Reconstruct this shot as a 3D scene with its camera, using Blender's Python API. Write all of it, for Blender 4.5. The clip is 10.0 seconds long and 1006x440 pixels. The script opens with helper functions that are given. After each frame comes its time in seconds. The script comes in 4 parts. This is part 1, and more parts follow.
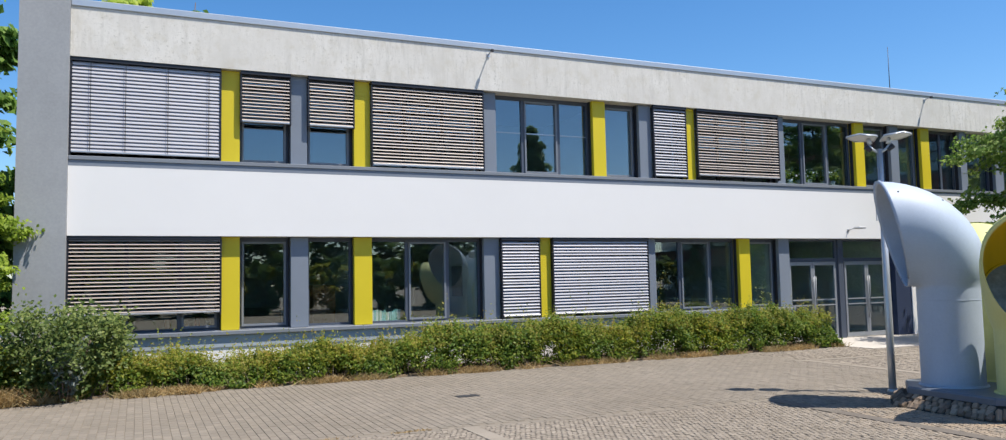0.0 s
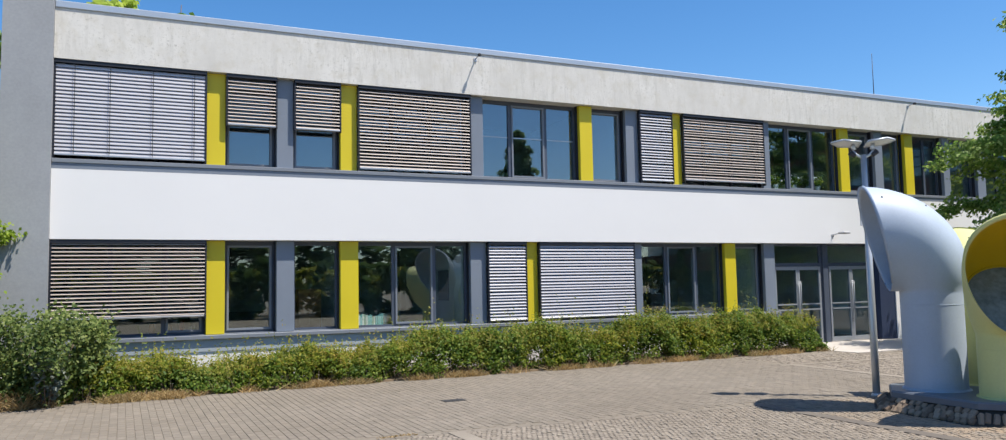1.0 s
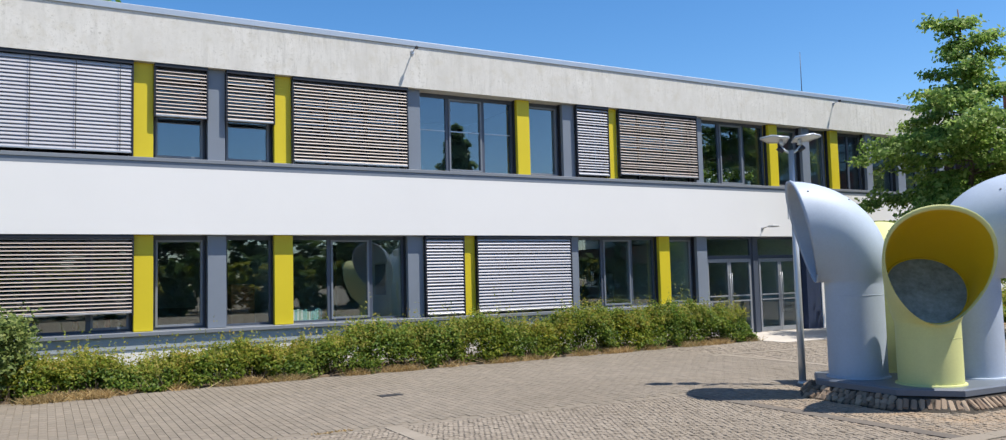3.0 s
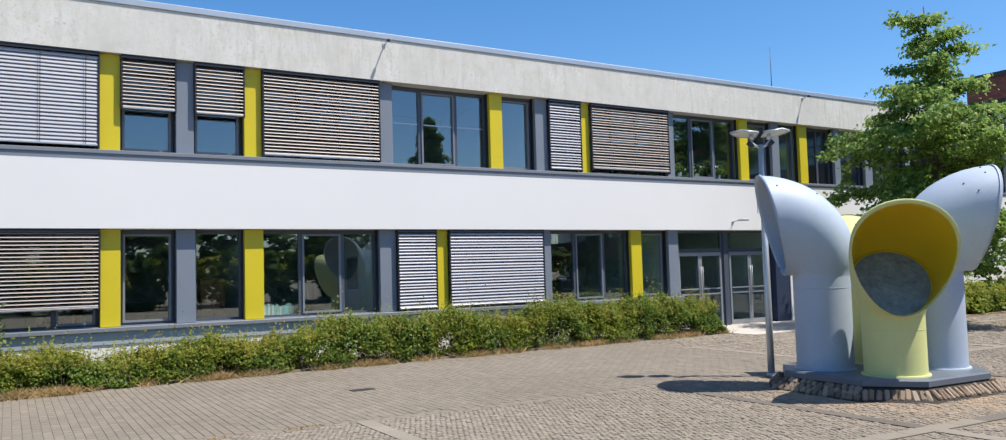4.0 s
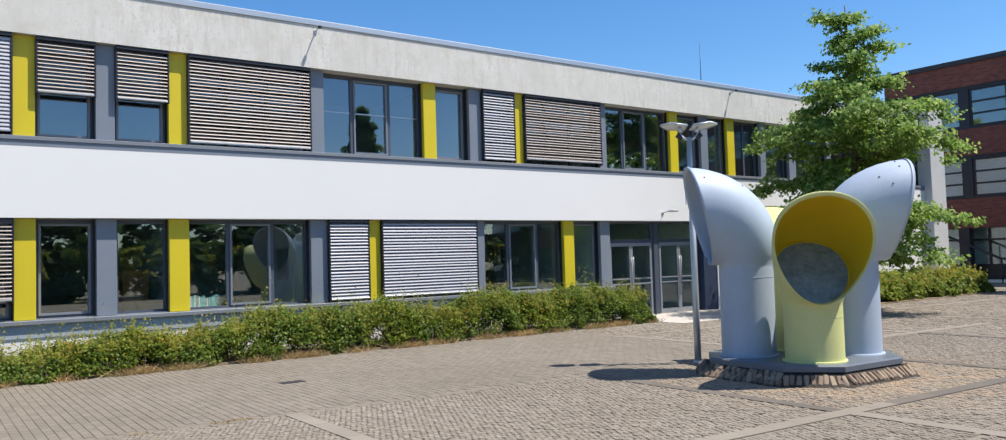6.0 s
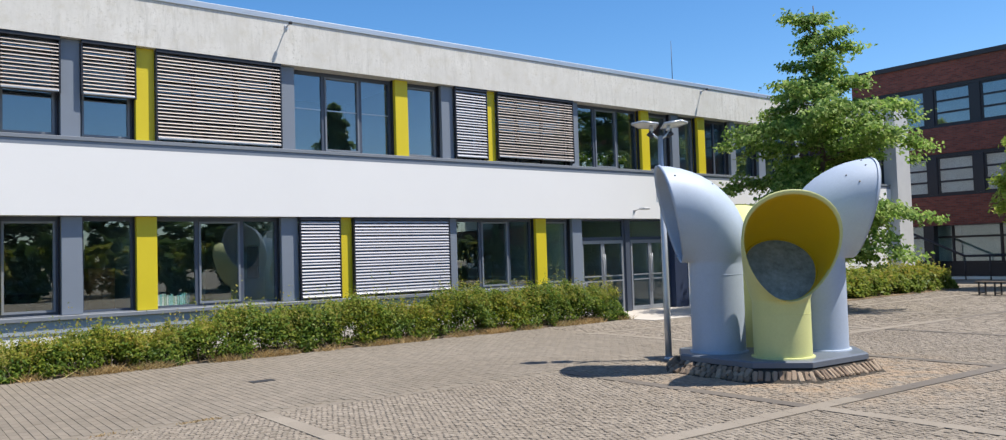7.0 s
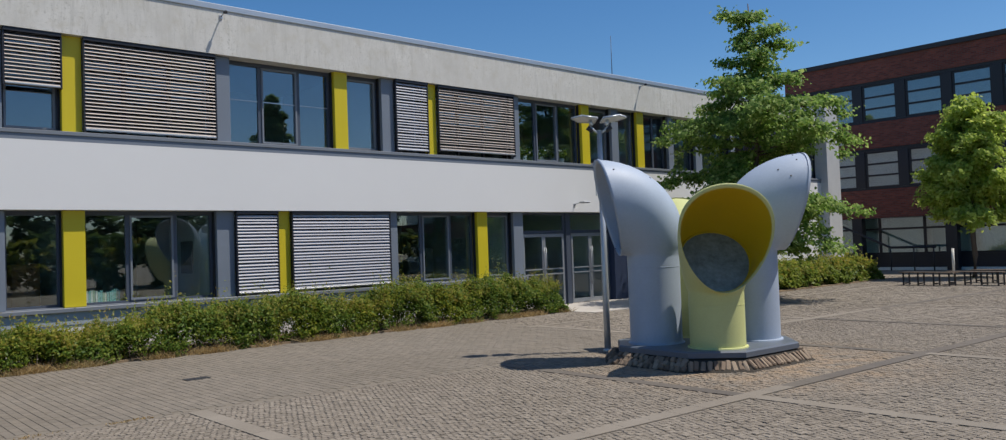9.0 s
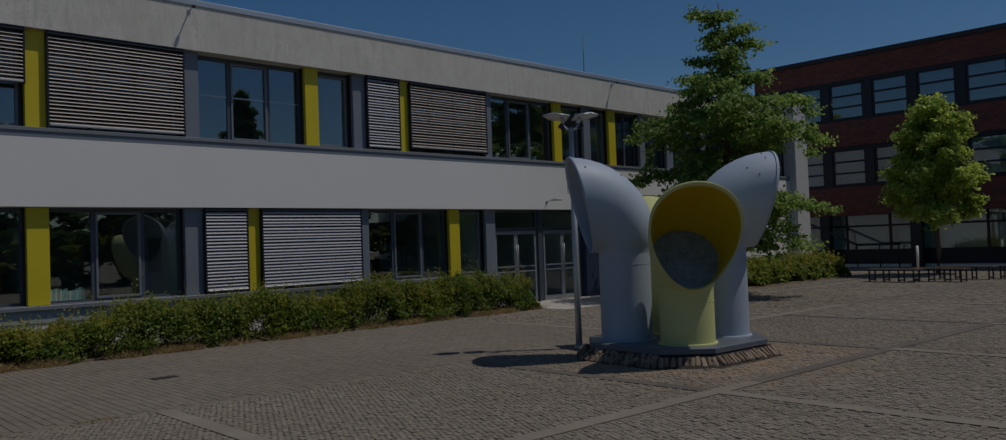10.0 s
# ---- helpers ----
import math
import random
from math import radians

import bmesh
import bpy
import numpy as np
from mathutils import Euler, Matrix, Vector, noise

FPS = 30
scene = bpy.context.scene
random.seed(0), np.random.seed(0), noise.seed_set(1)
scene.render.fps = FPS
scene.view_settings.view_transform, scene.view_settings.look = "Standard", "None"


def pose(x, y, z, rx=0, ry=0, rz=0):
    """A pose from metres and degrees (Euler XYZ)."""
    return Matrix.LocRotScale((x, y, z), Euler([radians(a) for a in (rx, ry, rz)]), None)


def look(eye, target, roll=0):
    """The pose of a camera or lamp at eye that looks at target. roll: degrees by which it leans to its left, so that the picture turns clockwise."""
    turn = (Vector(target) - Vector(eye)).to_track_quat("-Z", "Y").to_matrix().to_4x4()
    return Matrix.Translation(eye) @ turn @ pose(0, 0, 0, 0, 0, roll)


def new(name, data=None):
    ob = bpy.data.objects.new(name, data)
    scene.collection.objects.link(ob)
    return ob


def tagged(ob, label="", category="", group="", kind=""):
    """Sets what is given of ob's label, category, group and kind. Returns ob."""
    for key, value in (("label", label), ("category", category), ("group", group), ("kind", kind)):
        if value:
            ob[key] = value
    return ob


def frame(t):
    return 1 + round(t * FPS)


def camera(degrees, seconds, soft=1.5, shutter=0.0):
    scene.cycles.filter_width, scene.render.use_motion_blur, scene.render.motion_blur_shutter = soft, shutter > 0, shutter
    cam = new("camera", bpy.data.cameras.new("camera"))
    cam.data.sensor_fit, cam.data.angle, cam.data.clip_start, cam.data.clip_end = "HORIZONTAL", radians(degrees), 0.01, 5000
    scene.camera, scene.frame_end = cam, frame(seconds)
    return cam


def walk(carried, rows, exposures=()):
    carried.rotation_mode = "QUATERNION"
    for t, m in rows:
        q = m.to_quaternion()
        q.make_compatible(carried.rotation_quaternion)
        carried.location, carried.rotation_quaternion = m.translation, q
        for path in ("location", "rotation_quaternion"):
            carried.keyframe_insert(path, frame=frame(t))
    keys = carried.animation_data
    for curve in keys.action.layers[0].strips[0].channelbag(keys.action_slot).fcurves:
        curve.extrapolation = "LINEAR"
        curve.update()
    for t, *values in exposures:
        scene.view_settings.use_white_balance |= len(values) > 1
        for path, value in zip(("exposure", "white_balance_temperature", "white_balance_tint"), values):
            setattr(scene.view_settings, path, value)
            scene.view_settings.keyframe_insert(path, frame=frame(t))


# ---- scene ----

# camera and walk: a slow turn on the spot, the phone held about a third of a metre before the body
cam = camera(63.55, 10.0, soft=1.2)
PATH = [
    (0.0, 0.000, 0.000, 1.800, 94.31, 1.18, -24.16),
    (0.5, 0.002, -0.001, 1.800, 94.51, 1.09, -24.58),
    (1.0, 0.005, -0.002, 1.800, 94.59, 1.12, -25.08),
    (1.5, 0.010, -0.005, 1.800, 94.54, 1.20, -25.96),
    (2.0, 0.015, -0.007, 1.800, 94.42, 1.27, -26.98),
    (2.5, 0.022, -0.011, 1.800, 94.26, 1.38, -28.23),
    (4.0, 0.038, -0.020, 1.800, 93.56, 1.62, -31.28),
    (4.5, 0.042, -0.023, 1.800, 93.35, 1.65, -32.12),
    (5.0, 0.047, -0.026, 1.800, 93.13, 1.63, -33.13),
    (5.5, 0.055, -0.031, 1.800, 92.90, 1.68, -34.65),
    (7.0, 0.070, -0.042, 1.800, 92.52, 1.76, -37.81),
    (7.5, 0.075, -0.046, 1.800, 92.36, 1.85, -38.84),
    (8.0, 0.078, -0.049, 1.800, 92.25, 1.91, -39.59),
    (8.5, 0.083, -0.053, 1.800, 92.13, 1.96, -40.68),
    (9.0, 0.089, -0.058, 1.800, 91.93, 2.01, -41.89),
    (9.5, 0.092, -0.061, 1.800, 91.81, 2.02, -42.69),
    (10.0, 0.097, -0.066, 1.800, 91.67, 2.03, -43.83),
]
EXP = 0.585
FADE = [(0.0, 0.0), (8.2, 0.0), (8.5, -0.08), (9.0, -0.68), (9.5, -1.38), (10.0, -2.32)]
walk(cam, [(t, pose(*p)) for t, *p in PATH], [(t, EXP + e) for t, e in FADE])

# world and sun: clear midday sky, sun high behind the right shoulder
SUN = Vector((0.378, -0.34, 1.0)).normalized()
world = bpy.data.worlds.new("sky")
scene.world = world
world.use_nodes = True
wn = world.node_tree.nodes
sky = wn.new("ShaderNodeTexSky")
sky.sky_type = "NISHITA"
sky.sun_disc = False
sky.sun_elevation = math.asin(SUN.z)
sky.sun_rotation = math.atan2(SUN.x, SUN.y)
sky.altitude, sky.air_density, sky.dust_density, sky.ozone_density = 400, 0.9, 0.8, 2.4
deep = wn.new("ShaderNodeHueSaturation")
deep.inputs["Saturation"].default_value = 1.30
deep.inputs["Hue"].default_value = 0.500
world.node_tree.links.new(sky.outputs[0], deep.inputs["Color"])
world.node_tree.links.new(deep.outputs[0], wn["Background"].inputs[0])
wn["Background"].inputs[1].default_value = 0.121
sun_data = bpy.data.lights.new("sun", "SUN")
sun_data.energy, sun_data.angle, sun_data.color = 5.0, radians(0.55), (1.0, 0.93, 0.838)
sun = new("sun", sun_data)
sun.matrix_world = look(SUN * 60, (0, 0, 0))


# ---- materials ----
def nodes_of(name):
    m = bpy.data.materials.new(name)
    m.use_nodes = True
    return m, m.node_tree.nodes, m.node_tree.links, m.node_tree.nodes["Principled BSDF"]


def coords(ns, ls, scale=(1, 1, 1), kind="Object"):
    tc, mp = ns.new("ShaderNodeTexCoord"), ns.new("ShaderNodeMapping")
    mp.inputs["Scale"].default_value = scale
    ls.new(tc.outputs[kind], mp.inputs["Vector"])
    return mp.outputs["Vector"]


def noise_tex(ns, ls, vec, scale, detail=4, rough=0.6):
    n = ns.new("ShaderNodeTexNoise")
    n.inputs["Scale"].default_value, n.inputs["Detail"].default_value, n.inputs["Roughness"].default_value = scale, detail, rough
    if vec is not None:
        ls.new(vec, n.inputs["Vector"])
    return n.outputs["Fac"]


def ramp(ns, ls, fac, stops):
    r = ns.new("ShaderNodeValToRGB")
    while len(r.color_ramp.elements) < len(stops):
        r.color_ramp.elements.new(0.5)
    for e, (pos, col) in zip(r.color_ramp.elements, stops):
        e.position, e.color = pos, (*col, 1) if len(col) == 3 else col
    ls.new(fac, r.inputs["Fac"])
    return r.outputs["Color"]


def mix(ns, ls, fac, a, b, mode="MIX"):
    m = ns.new("ShaderNodeMix")
    m.data_type, m.blend_type = "RGBA", mode
    for sock, val in ((m.inputs[0], fac), (m.inputs[6], a), (m.inputs[7], b)):
        if isinstance(val, (int, float)):
            sock.default_value = val
        elif isinstance(val, tuple):
            sock.default_value = (*val, 1)
        else:
            ls.new(val, sock)
    return m.outputs[2]


def bump(ns, ls, bsdf, height, strength=0.3, dist=0.01):
    b = ns.new("ShaderNodeBump")
    b.inputs["Strength"].default_value, b.inputs["Distance"].default_value = strength, dist
    ls.new(height, b.inputs["Height"])
    ls.new(b.outputs[0], bsdf.inputs["Normal"])


def shade(c, k):
    return tuple(min(1, max(0, v * k)) for v in c)


def paint(name, col, rough=0.5, metal=0.0, vary=0.12, grain=60, blotch=1.5, bumpy=0.08, spec=0.4):
    """Plain coated surface with faint blotches and fine grain."""
    m, ns, ls, b = nodes_of(name)
    v = coords(ns, ls)
    big = noise_tex(ns, ls, v, blotch, 5, 0.65)
    fine = noise_tex(ns, ls, v, grain, 3)
    c = ramp(ns, ls, big, [(0.3, shade(col, 1 - vary)), (0.7, shade(col, 1 + vary * 0.6))])
    c = mix(ns, ls, 0.35, c, ramp(ns, ls, fine, [(0.3, shade(col, 1 - vary)), (0.7, shade(col, 1 + vary))]))
    ls.new(c, b.inputs["Base Color"])
    b.inputs["Roughness"].default_value, b.inputs["Metallic"].default_value = rough, metal
    b.inputs["Specular IOR Level"].default_value = spec
    if bumpy:
        bump(ns, ls, b, fine, bumpy, 0.004)
    return m


def concrete_weathered():
    m, ns, ls, b = nodes_of("weathered_concrete")
    v = coords(ns, ls)
    streak = noise_tex(ns, ls, coords(ns, ls, (7, 7, 0.9)), 1.0, 7, 0.75)
    big = noise_tex(ns, ls, v, 1.1, 6, 0.7)
    fine = noise_tex(ns, ls, v, 45, 4)
    sep = ns.new("ShaderNodeSeparateXYZ")
    ls.new(v, sep.inputs[0])
    c = ramp(ns, ls, big, [(0.25, (0.54, 0.525, 0.48)), (0.75, (0.71, 0.695, 0.65))])
    dirt = ramp(ns, ls, streak, [(0.48, (0, 0, 0)), (0.80, (1, 1, 1))])
    patch = ramp(ns, ls, noise_tex(ns, ls, v, 0.55, 5, 0.7), [(0.38, (0.15, 0.15, 0.15)), (0.62, (1, 1, 1))])
    c = mix(ns, ls, mix(ns, ls, 1.0, dirt, patch, "MULTIPLY"), c, (0.36, 0.35, 0.31))
    c = mix(ns, ls, ramp(ns, ls, noise_tex(ns, ls, v, 3.2, 6, 0.75), [(0.5, (0, 0, 0)), (0.75, (0.55, 0.55, 0.55))]), c, (0.47, 0.43, 0.33))
    pits = ramp(ns, ls, noise_tex(ns, ls, v, 14, 5, 0.8), [(0.54, (0, 0, 0)), (0.66, (1, 1, 1))])
    c = mix(ns, ls, mix(ns, ls, 1.0, pits, ramp(ns, ls, big, [(0.4, (0, 0, 0)), (0.6, (0.7, 0.7, 0.7))]), "MULTIPLY"), c, (0.30, 0.29, 0.25))
    ls.new(c, b.inputs["Base Color"])
    b.inputs["Roughness"].default_value = 0.9
    bump(ns, ls, b, fine, 0.3, 0.006)
    return m


def brick_wall(name):
    m, ns, ls, b = nodes_of(name)
    tc = ns.new("ShaderNodeTexCoord")
    sep, com = ns.new("ShaderNodeSeparateXYZ"), ns.new("ShaderNodeCombineXYZ")
    ls.new(tc.outputs["Object"], sep.inputs[0])
    add = ns.new("ShaderNodeMath")
    ls.new(sep.outputs[0], add.inputs[0]), ls.new(sep.outputs[1], add.inputs[1])
    ls.new(add.outputs[0], com.inputs[0]), ls.new(sep.outputs[2], com.inputs[1])
    t = ns.new("ShaderNodeTexBrick")
    ls.new(com.outputs[0], t.inputs["Vector"])
    for key, val in (("Scale", 1.0), ("Brick Width", 0.25), ("Row Height", 0.083), ("Mortar Size", 0.009), ("Bias", -0.1)):
        t.inputs[key].default_value = val
    t.inputs["Color1"].default_value = (0.15, 0.036, 0.026, 1)
    t.inputs["Color2"].default_value = (0.27, 0.07, 0.045, 1)
    t.inputs["Mortar"].default_value = (0.12, 0.09, 0.08, 1)
    big = noise_tex(ns, ls, tc.outputs["Object"], 0.9, 5)
    c = mix(ns, ls, 0.6, t.outputs["Color"], ramp(ns, ls, big, [(0.3, (0.6, 0.6, 0.6)), (0.7, (1, 1, 1))]), "MULTIPLY")
    ls.new(c, b.inputs["Base Color"])
    b.inputs["Roughness"].default_value = 0.85
    return m


def paver(name, cols, spread=0.22, stain=None):
    m, ns, ls, b = nodes_of(name)
    v = coords(ns, ls)
    rnd = ns.new("ShaderNodeNewGeometry").outputs["Random Per Island"]
    inf = ns.new("ShaderNodeObjectInfo").outputs["Random"]
    add = ns.new("ShaderNodeMath")
    ls.new(rnd, add.inputs[0]), ls.new(inf, add.inputs[1])
    fr = ns.new("ShaderNodeMath")
    fr.operation = "FRACT"
    ls.new(add.outputs[0], fr.inputs[0])
    c = ramp(ns, ls, fr.outputs[0], [(0.0, cols[0]), (0.5, cols[1]), (1.0, cols[2])])
    geo = ns.new("ShaderNodeNewGeometry")
    big = noise_tex(ns, ls, geo.outputs["Position"], 0.35, 6, 0.7)
    fine = noise_tex(ns, ls, geo.outputs["Position"], 70, 3)
    c = mix(ns, ls, 1.0, c, ramp(ns, ls, big, [(0.3, (0.80, 0.78, 0.75)), (0.7, (1.0, 1.0, 1.0))]), "MULTIPLY")
    c = mix(ns, ls, 1.0, c, ramp(ns, ls, fine, [(0.25, (1 - spread,) * 3), (0.75, (1, 1, 1))]), "MULTIPLY")
    if stain:
        dist = ns.new("ShaderNodeVectorMath")
        dist.operation = "DISTANCE"
        ls.new(geo.outputs["Position"], dist.inputs[0])
        dist.inputs[1].default_value = stain
        rng_ = ns.new("ShaderNodeMapRange")
        ls.new(dist.outputs["Value"], rng_.inputs["Value"])
        for key, val in (("From Min", 1.3), ("From Max", 3.0), ("To Min", 1.0), ("To Max", 0.0)):
            rng_.inputs[key].default_value = val
        spots = ramp(ns, ls, noise_tex(ns, ls, geo.outputs["Position"], 2.2, 5, 0.7), [(0.38, (0, 0, 0)), (0.66, (0.8, 0.8, 0.8))])
        c = mix(ns, ls, mix(ns, ls, 1.0, spots, rng_.outputs["Result"], "MULTIPLY"), c, (0.36, 0.25, 0.15))
    ls.new(c, b.inputs["Base Color"])
    b.inputs["Roughness"].default_value = 0.88
    bump(ns, ls, b, fine, 0.35, 0.004)
    return m


def leaf(name, cols, trans=0.35, patches=None):
    m, ns, ls, b = nodes_of(name)
    rnd = ns.new("ShaderNodeNewGeometry").outputs["Random Per Island"]
    pos = ns.new("ShaderNodeNewGeometry").outputs["Position"]
    c = ramp(ns, ls, rnd, [(0.0, cols[0]), (0.55, cols[1]), (1.0, cols[2])])
    c = mix(ns, ls, 1.0, c, ramp(ns, ls, noise_tex(ns, ls, pos, 1.3, 4), [(0.3, (0.7, 0.75, 0.7)), (0.7, (1.15, 1.1, 1.0))]), "MULTIPLY")
    if patches:
        where = ramp(ns, ls, noise_tex(ns, ls, pos, 0.8, 3), [(0.46, (0, 0, 0)), (0.64, (1, 1, 1))])
        c = mix(ns, ls, where, c, mix(ns, ls, 1.0, c, patches, "MULTIPLY"))
    ls.new(c, b.inputs["Base Color"])
    b.inputs["Roughness"].default_value = 0.5
    b.inputs["Specular IOR Level"].default_value = 0.18
    tr, mx = ns.new("ShaderNodeBsdfTranslucent"), ns.new("ShaderNodeMixShader")
    ls.new(c, tr.inputs[0])
    mx.inputs[0].default_value = trans
    out = ns["Material Output"]
    ls.new(b.outputs[0], mx.inputs[1]), ls.new(tr.outputs[0], mx.inputs[2]), ls.new(mx.outputs[0], out.inputs[0])
    return m


def glass(name, tint, ior):
    m, ns, ls, b = nodes_of(name)
    tr, gl, mx, fr = (ns.new("ShaderNode" + k) for k in ("BsdfTransparent", "BsdfGlossy", "MixShader", "LayerWeight"))
    tr.inputs[0].default_value = (*tint, 1)
    gl.inputs["Roughness"].default_value = 0.0
    fr.inputs["Blend"].default_value = 0.5
    f0 = 0.6 * ((ior - 1) / (ior + 1)) ** 2
    pw, fma = ns.new("ShaderNodeMath"), ns.new("ShaderNodeMath")
    pw.operation, fma.operation = "POWER", "MULTIPLY_ADD"
    pw.inputs[1].default_value, fma.inputs[1].default_value, fma.inputs[2].default_value = 5.0, 1 - f0, f0
    ls.new(fr.outputs["Facing"], pw.inputs[0]), ls.new(pw.outputs[0], fma.inputs[0])
    wav = noise_tex(ns, ls, coords(ns, ls), 1.4, 1)
    bp = ns.new("ShaderNodeBump")
    bp.inputs["Strength"].default_value, bp.inputs["Distance"].default_value = 0.012, 0.01
    ls.new(wav, bp.inputs["Height"]), ls.new(bp.outputs[0], gl.inputs["Normal"])
    ls.new(fma.outputs[0], mx.inputs[0]), ls.new(tr.outputs[0], mx.inputs[1]), ls.new(gl.outputs[0], mx.inputs[2])
    ls.new(mx.outputs[0], ns["Material Output"].inputs[0])
    return m


WHITE = paint("white_render", (0.745, 0.745, 0.735), 0.85, vary=0.025, grain=120, blotch=0.5, bumpy=0.12)
CONCRETE = concrete_weathered()
GREY_WALL = paint("grey_render", (0.30, 0.315, 0.33), 0.85, vary=0.16, grain=25, blotch=0.7, bumpy=0.2)
GREY_PANEL = paint("blue_grey_panel", (0.19, 0.22, 0.265), 0.45, vary=0.06)
YELLOW = paint("lime_yellow_panel", (0.62, 0.50, 0.02), 0.45, vary=0.05)
SASH = paint("grey_sash", (0.19, 0.21, 0.24), 0.4, vary=0.06, bumpy=0)
BLACKISH = paint("black_frame", (0.018, 0.02, 0.028), 0.45, vary=0.08, bumpy=0)
FRAME = paint("dark_frame", (0.075, 0.09, 0.12), 0.4, vary=0.06, bumpy=0)
SILL = paint("grey_metal_sill", (0.20, 0.22, 0.25), 0.35, vary=0.06, bumpy=0)
DOOR_ALU = paint("door_aluminium", (0.30, 0.32, 0.345), 0.4, 0.25, vary=0.06)
ALU = paint("aluminium", (0.52, 0.53, 0.55), 0.35, 0.7, vary=0.08)
ZINC = paint("zinc_coping", (0.50, 0.53, 0.56), 0.38, 0.6, vary=0.10, blotch=0.8)
SLAT = paint("blind_slat", (0.43, 0.43, 0.465), 0.45, 0.0, vary=0.05, bumpy=0)
SLAT_WARM = paint("blind_slat_warm", (0.40, 0.34, 0.30), 0.45, 0.0, vary=0.06, bumpy=0)
DARK = paint("dark_metal", (0.03, 0.03, 0.035), 0.5, vary=0.1)
GLASS_UP = glass("upper_glass", (0.75, 0.85, 0.9), 3.5)
GLASS_DOOR = glass("door_glass", (0.80, 0.90, 0.92), 2.6)
GLASS_LOW = glass("lower_glass", (0.80, 0.90, 0.90), 3.1)
ROOM = paint("room_wall", (0.62, 0.68, 0.68), 0.9, vary=0.05)
ROOM_FLOOR = paint("room_floor", (0.36, 0.33, 0.29), 0.6, vary=0.1)
HORN_GREY = paint("pale_blue_grey_lacquer", (0.37, 0.435, 0.53), 0.55, vary=0.10, grain=40, blotch=2.0, bumpy=0.06)
HORN_YELLOW = paint("pale_yellow_lacquer", (0.56, 0.58, 0.25), 0.55, vary=0.08, grain=40, blotch=2.0, bumpy=0.06)
HORN_INSIDE = paint("deep_yellow_lacquer", (0.56, 0.40, 0.008), 0.5, vary=0.06)
DISC = paint("stained_grey_board", (0.20, 0.245, 0.23), 0.8, vary=0.5, grain=18, blotch=5)
SLAB = paint("plinth_slab", (0.12, 0.14, 0.17), 0.38, vary=0.12, blotch=3)
STONE = paver("sett_stone", [(0.17, 0.12, 0.085), (0.28, 0.21, 0.15), (0.38, 0.30, 0.22)])
PAVER_GREY = paver("grey_paver", [(0.20, 0.175, 0.141), (0.222, 0.194, 0.157), (0.244, 0.212, 0.171)])
PAVER_BEIGE = paver("beige_paver", [(0.212, 0.183, 0.147), (0.258, 0.223, 0.18), (0.31, 0.27, 0.219)], stain=(10.7, 6.6, 0.0))
KERB_LIGHT = paver("light_strip", [(0.252, 0.222, 0.181), (0.267, 0.235, 0.193), (0.282, 0.248, 0.203)])
KERB_DARK = paver("dark_strip", [(0.13, 0.115, 0.10), (0.15, 0.13, 0.11), (0.165, 0.145, 0.12)])
JOINT = paint("joint_sand", (0.19, 0.165, 0.13), 0.95, vary=0.25, grain=80, blotch=0.6, bumpy=0.3)
FAR_GROUND = paint("far_paving", (0.23, 0.20, 0.155), 0.92, vary=0.14, grain=12, blotch=0.25, bumpy=0.3)
SOIL = paint("dry_soil", (0.25, 0.18, 0.11), 0.95, vary=0.3, grain=50, blotch=3, bumpy=0.5)
BRICK = brick_wall("red_brick")
BARK = paint("bark", (0.13, 0.10, 0.075), 0.9, vary=0.35, grain=30, blotch=6, bumpy=0.6)
LEAF_TREE = leaf("tree_leaf", [(0.10, 0.19, 0.05), (0.17, 0.30, 0.07), (0.29, 0.44, 0.12)], 0.5)
LEAF_FAR = leaf("far_leaf", [(0.10, 0.18, 0.05), (0.15, 0.25, 0.075), (0.22, 0.33, 0.10)], 0.5)
LEAF_YOUNG = leaf("young_leaf", [(0.11, 0.21, 0.045), (0.23, 0.37, 0.08), (0.46, 0.56, 0.19)], 0.52)
# brighter, yellower copy of LEAF_HEDGE: sunlight put into the leaf colour
LEAF_HEDGE_SUN = leaf("sunny_hedge_leaf", [(0.10, 0.17, 0.03), (0.20, 0.27, 0.045), (0.34, 0.36, 0.08)], 0.45)
LEAF_SHRUB = leaf("shrub_leaf", [(0.06, 0.105, 0.03), (0.125, 0.18, 0.05), (0.26, 0.31, 0.11)], 0.4)
LEAF_SILVER = leaf("silver_leaf", [(0.12, 0.15, 0.12), (0.19, 0.22, 0.19), (0.27, 0.30, 0.27)], 0.3)
LEAF_LIMB = leaf("mid_leaf", [(0.15, 0.24, 0.03), (0.25, 0.36, 0.045), (0.36, 0.46, 0.08)], 0.5)
LEAF_LIME = leaf("light_leaf", [(0.32, 0.44, 0.08), (0.47, 0.59, 0.115), (0.60, 0.68, 0.19)], 0.58)
LEAF_HEDGE = leaf("hedge_leaf", [(0.06, 0.125, 0.024), (0.14, 0.225, 0.038), (0.29, 0.33, 0.065)], 0.45, (1.3, 1.1, 0.85))
LEAF_TIP = leaf("hedge_tip", [(0.17, 0.23, 0.04), (0.28, 0.32, 0.055), (0.41, 0.34, 0.11)], 0.5, (1.12, 1.0, 0.85))
LEAF_DRY = leaf("dry_grass", [(0.30, 0.20, 0.09), (0.42, 0.30, 0.15), (0.55, 0.43, 0.24)], 0.35)
# darker copy of LEAF_FAR: shade put into the leaf colour, for dark mirrored trees
LEAF_SHADE = leaf("shaded_leaf", [(0.06, 0.11, 0.03), (0.09, 0.155, 0.045), (0.13, 0.20, 0.06)], 0.4)
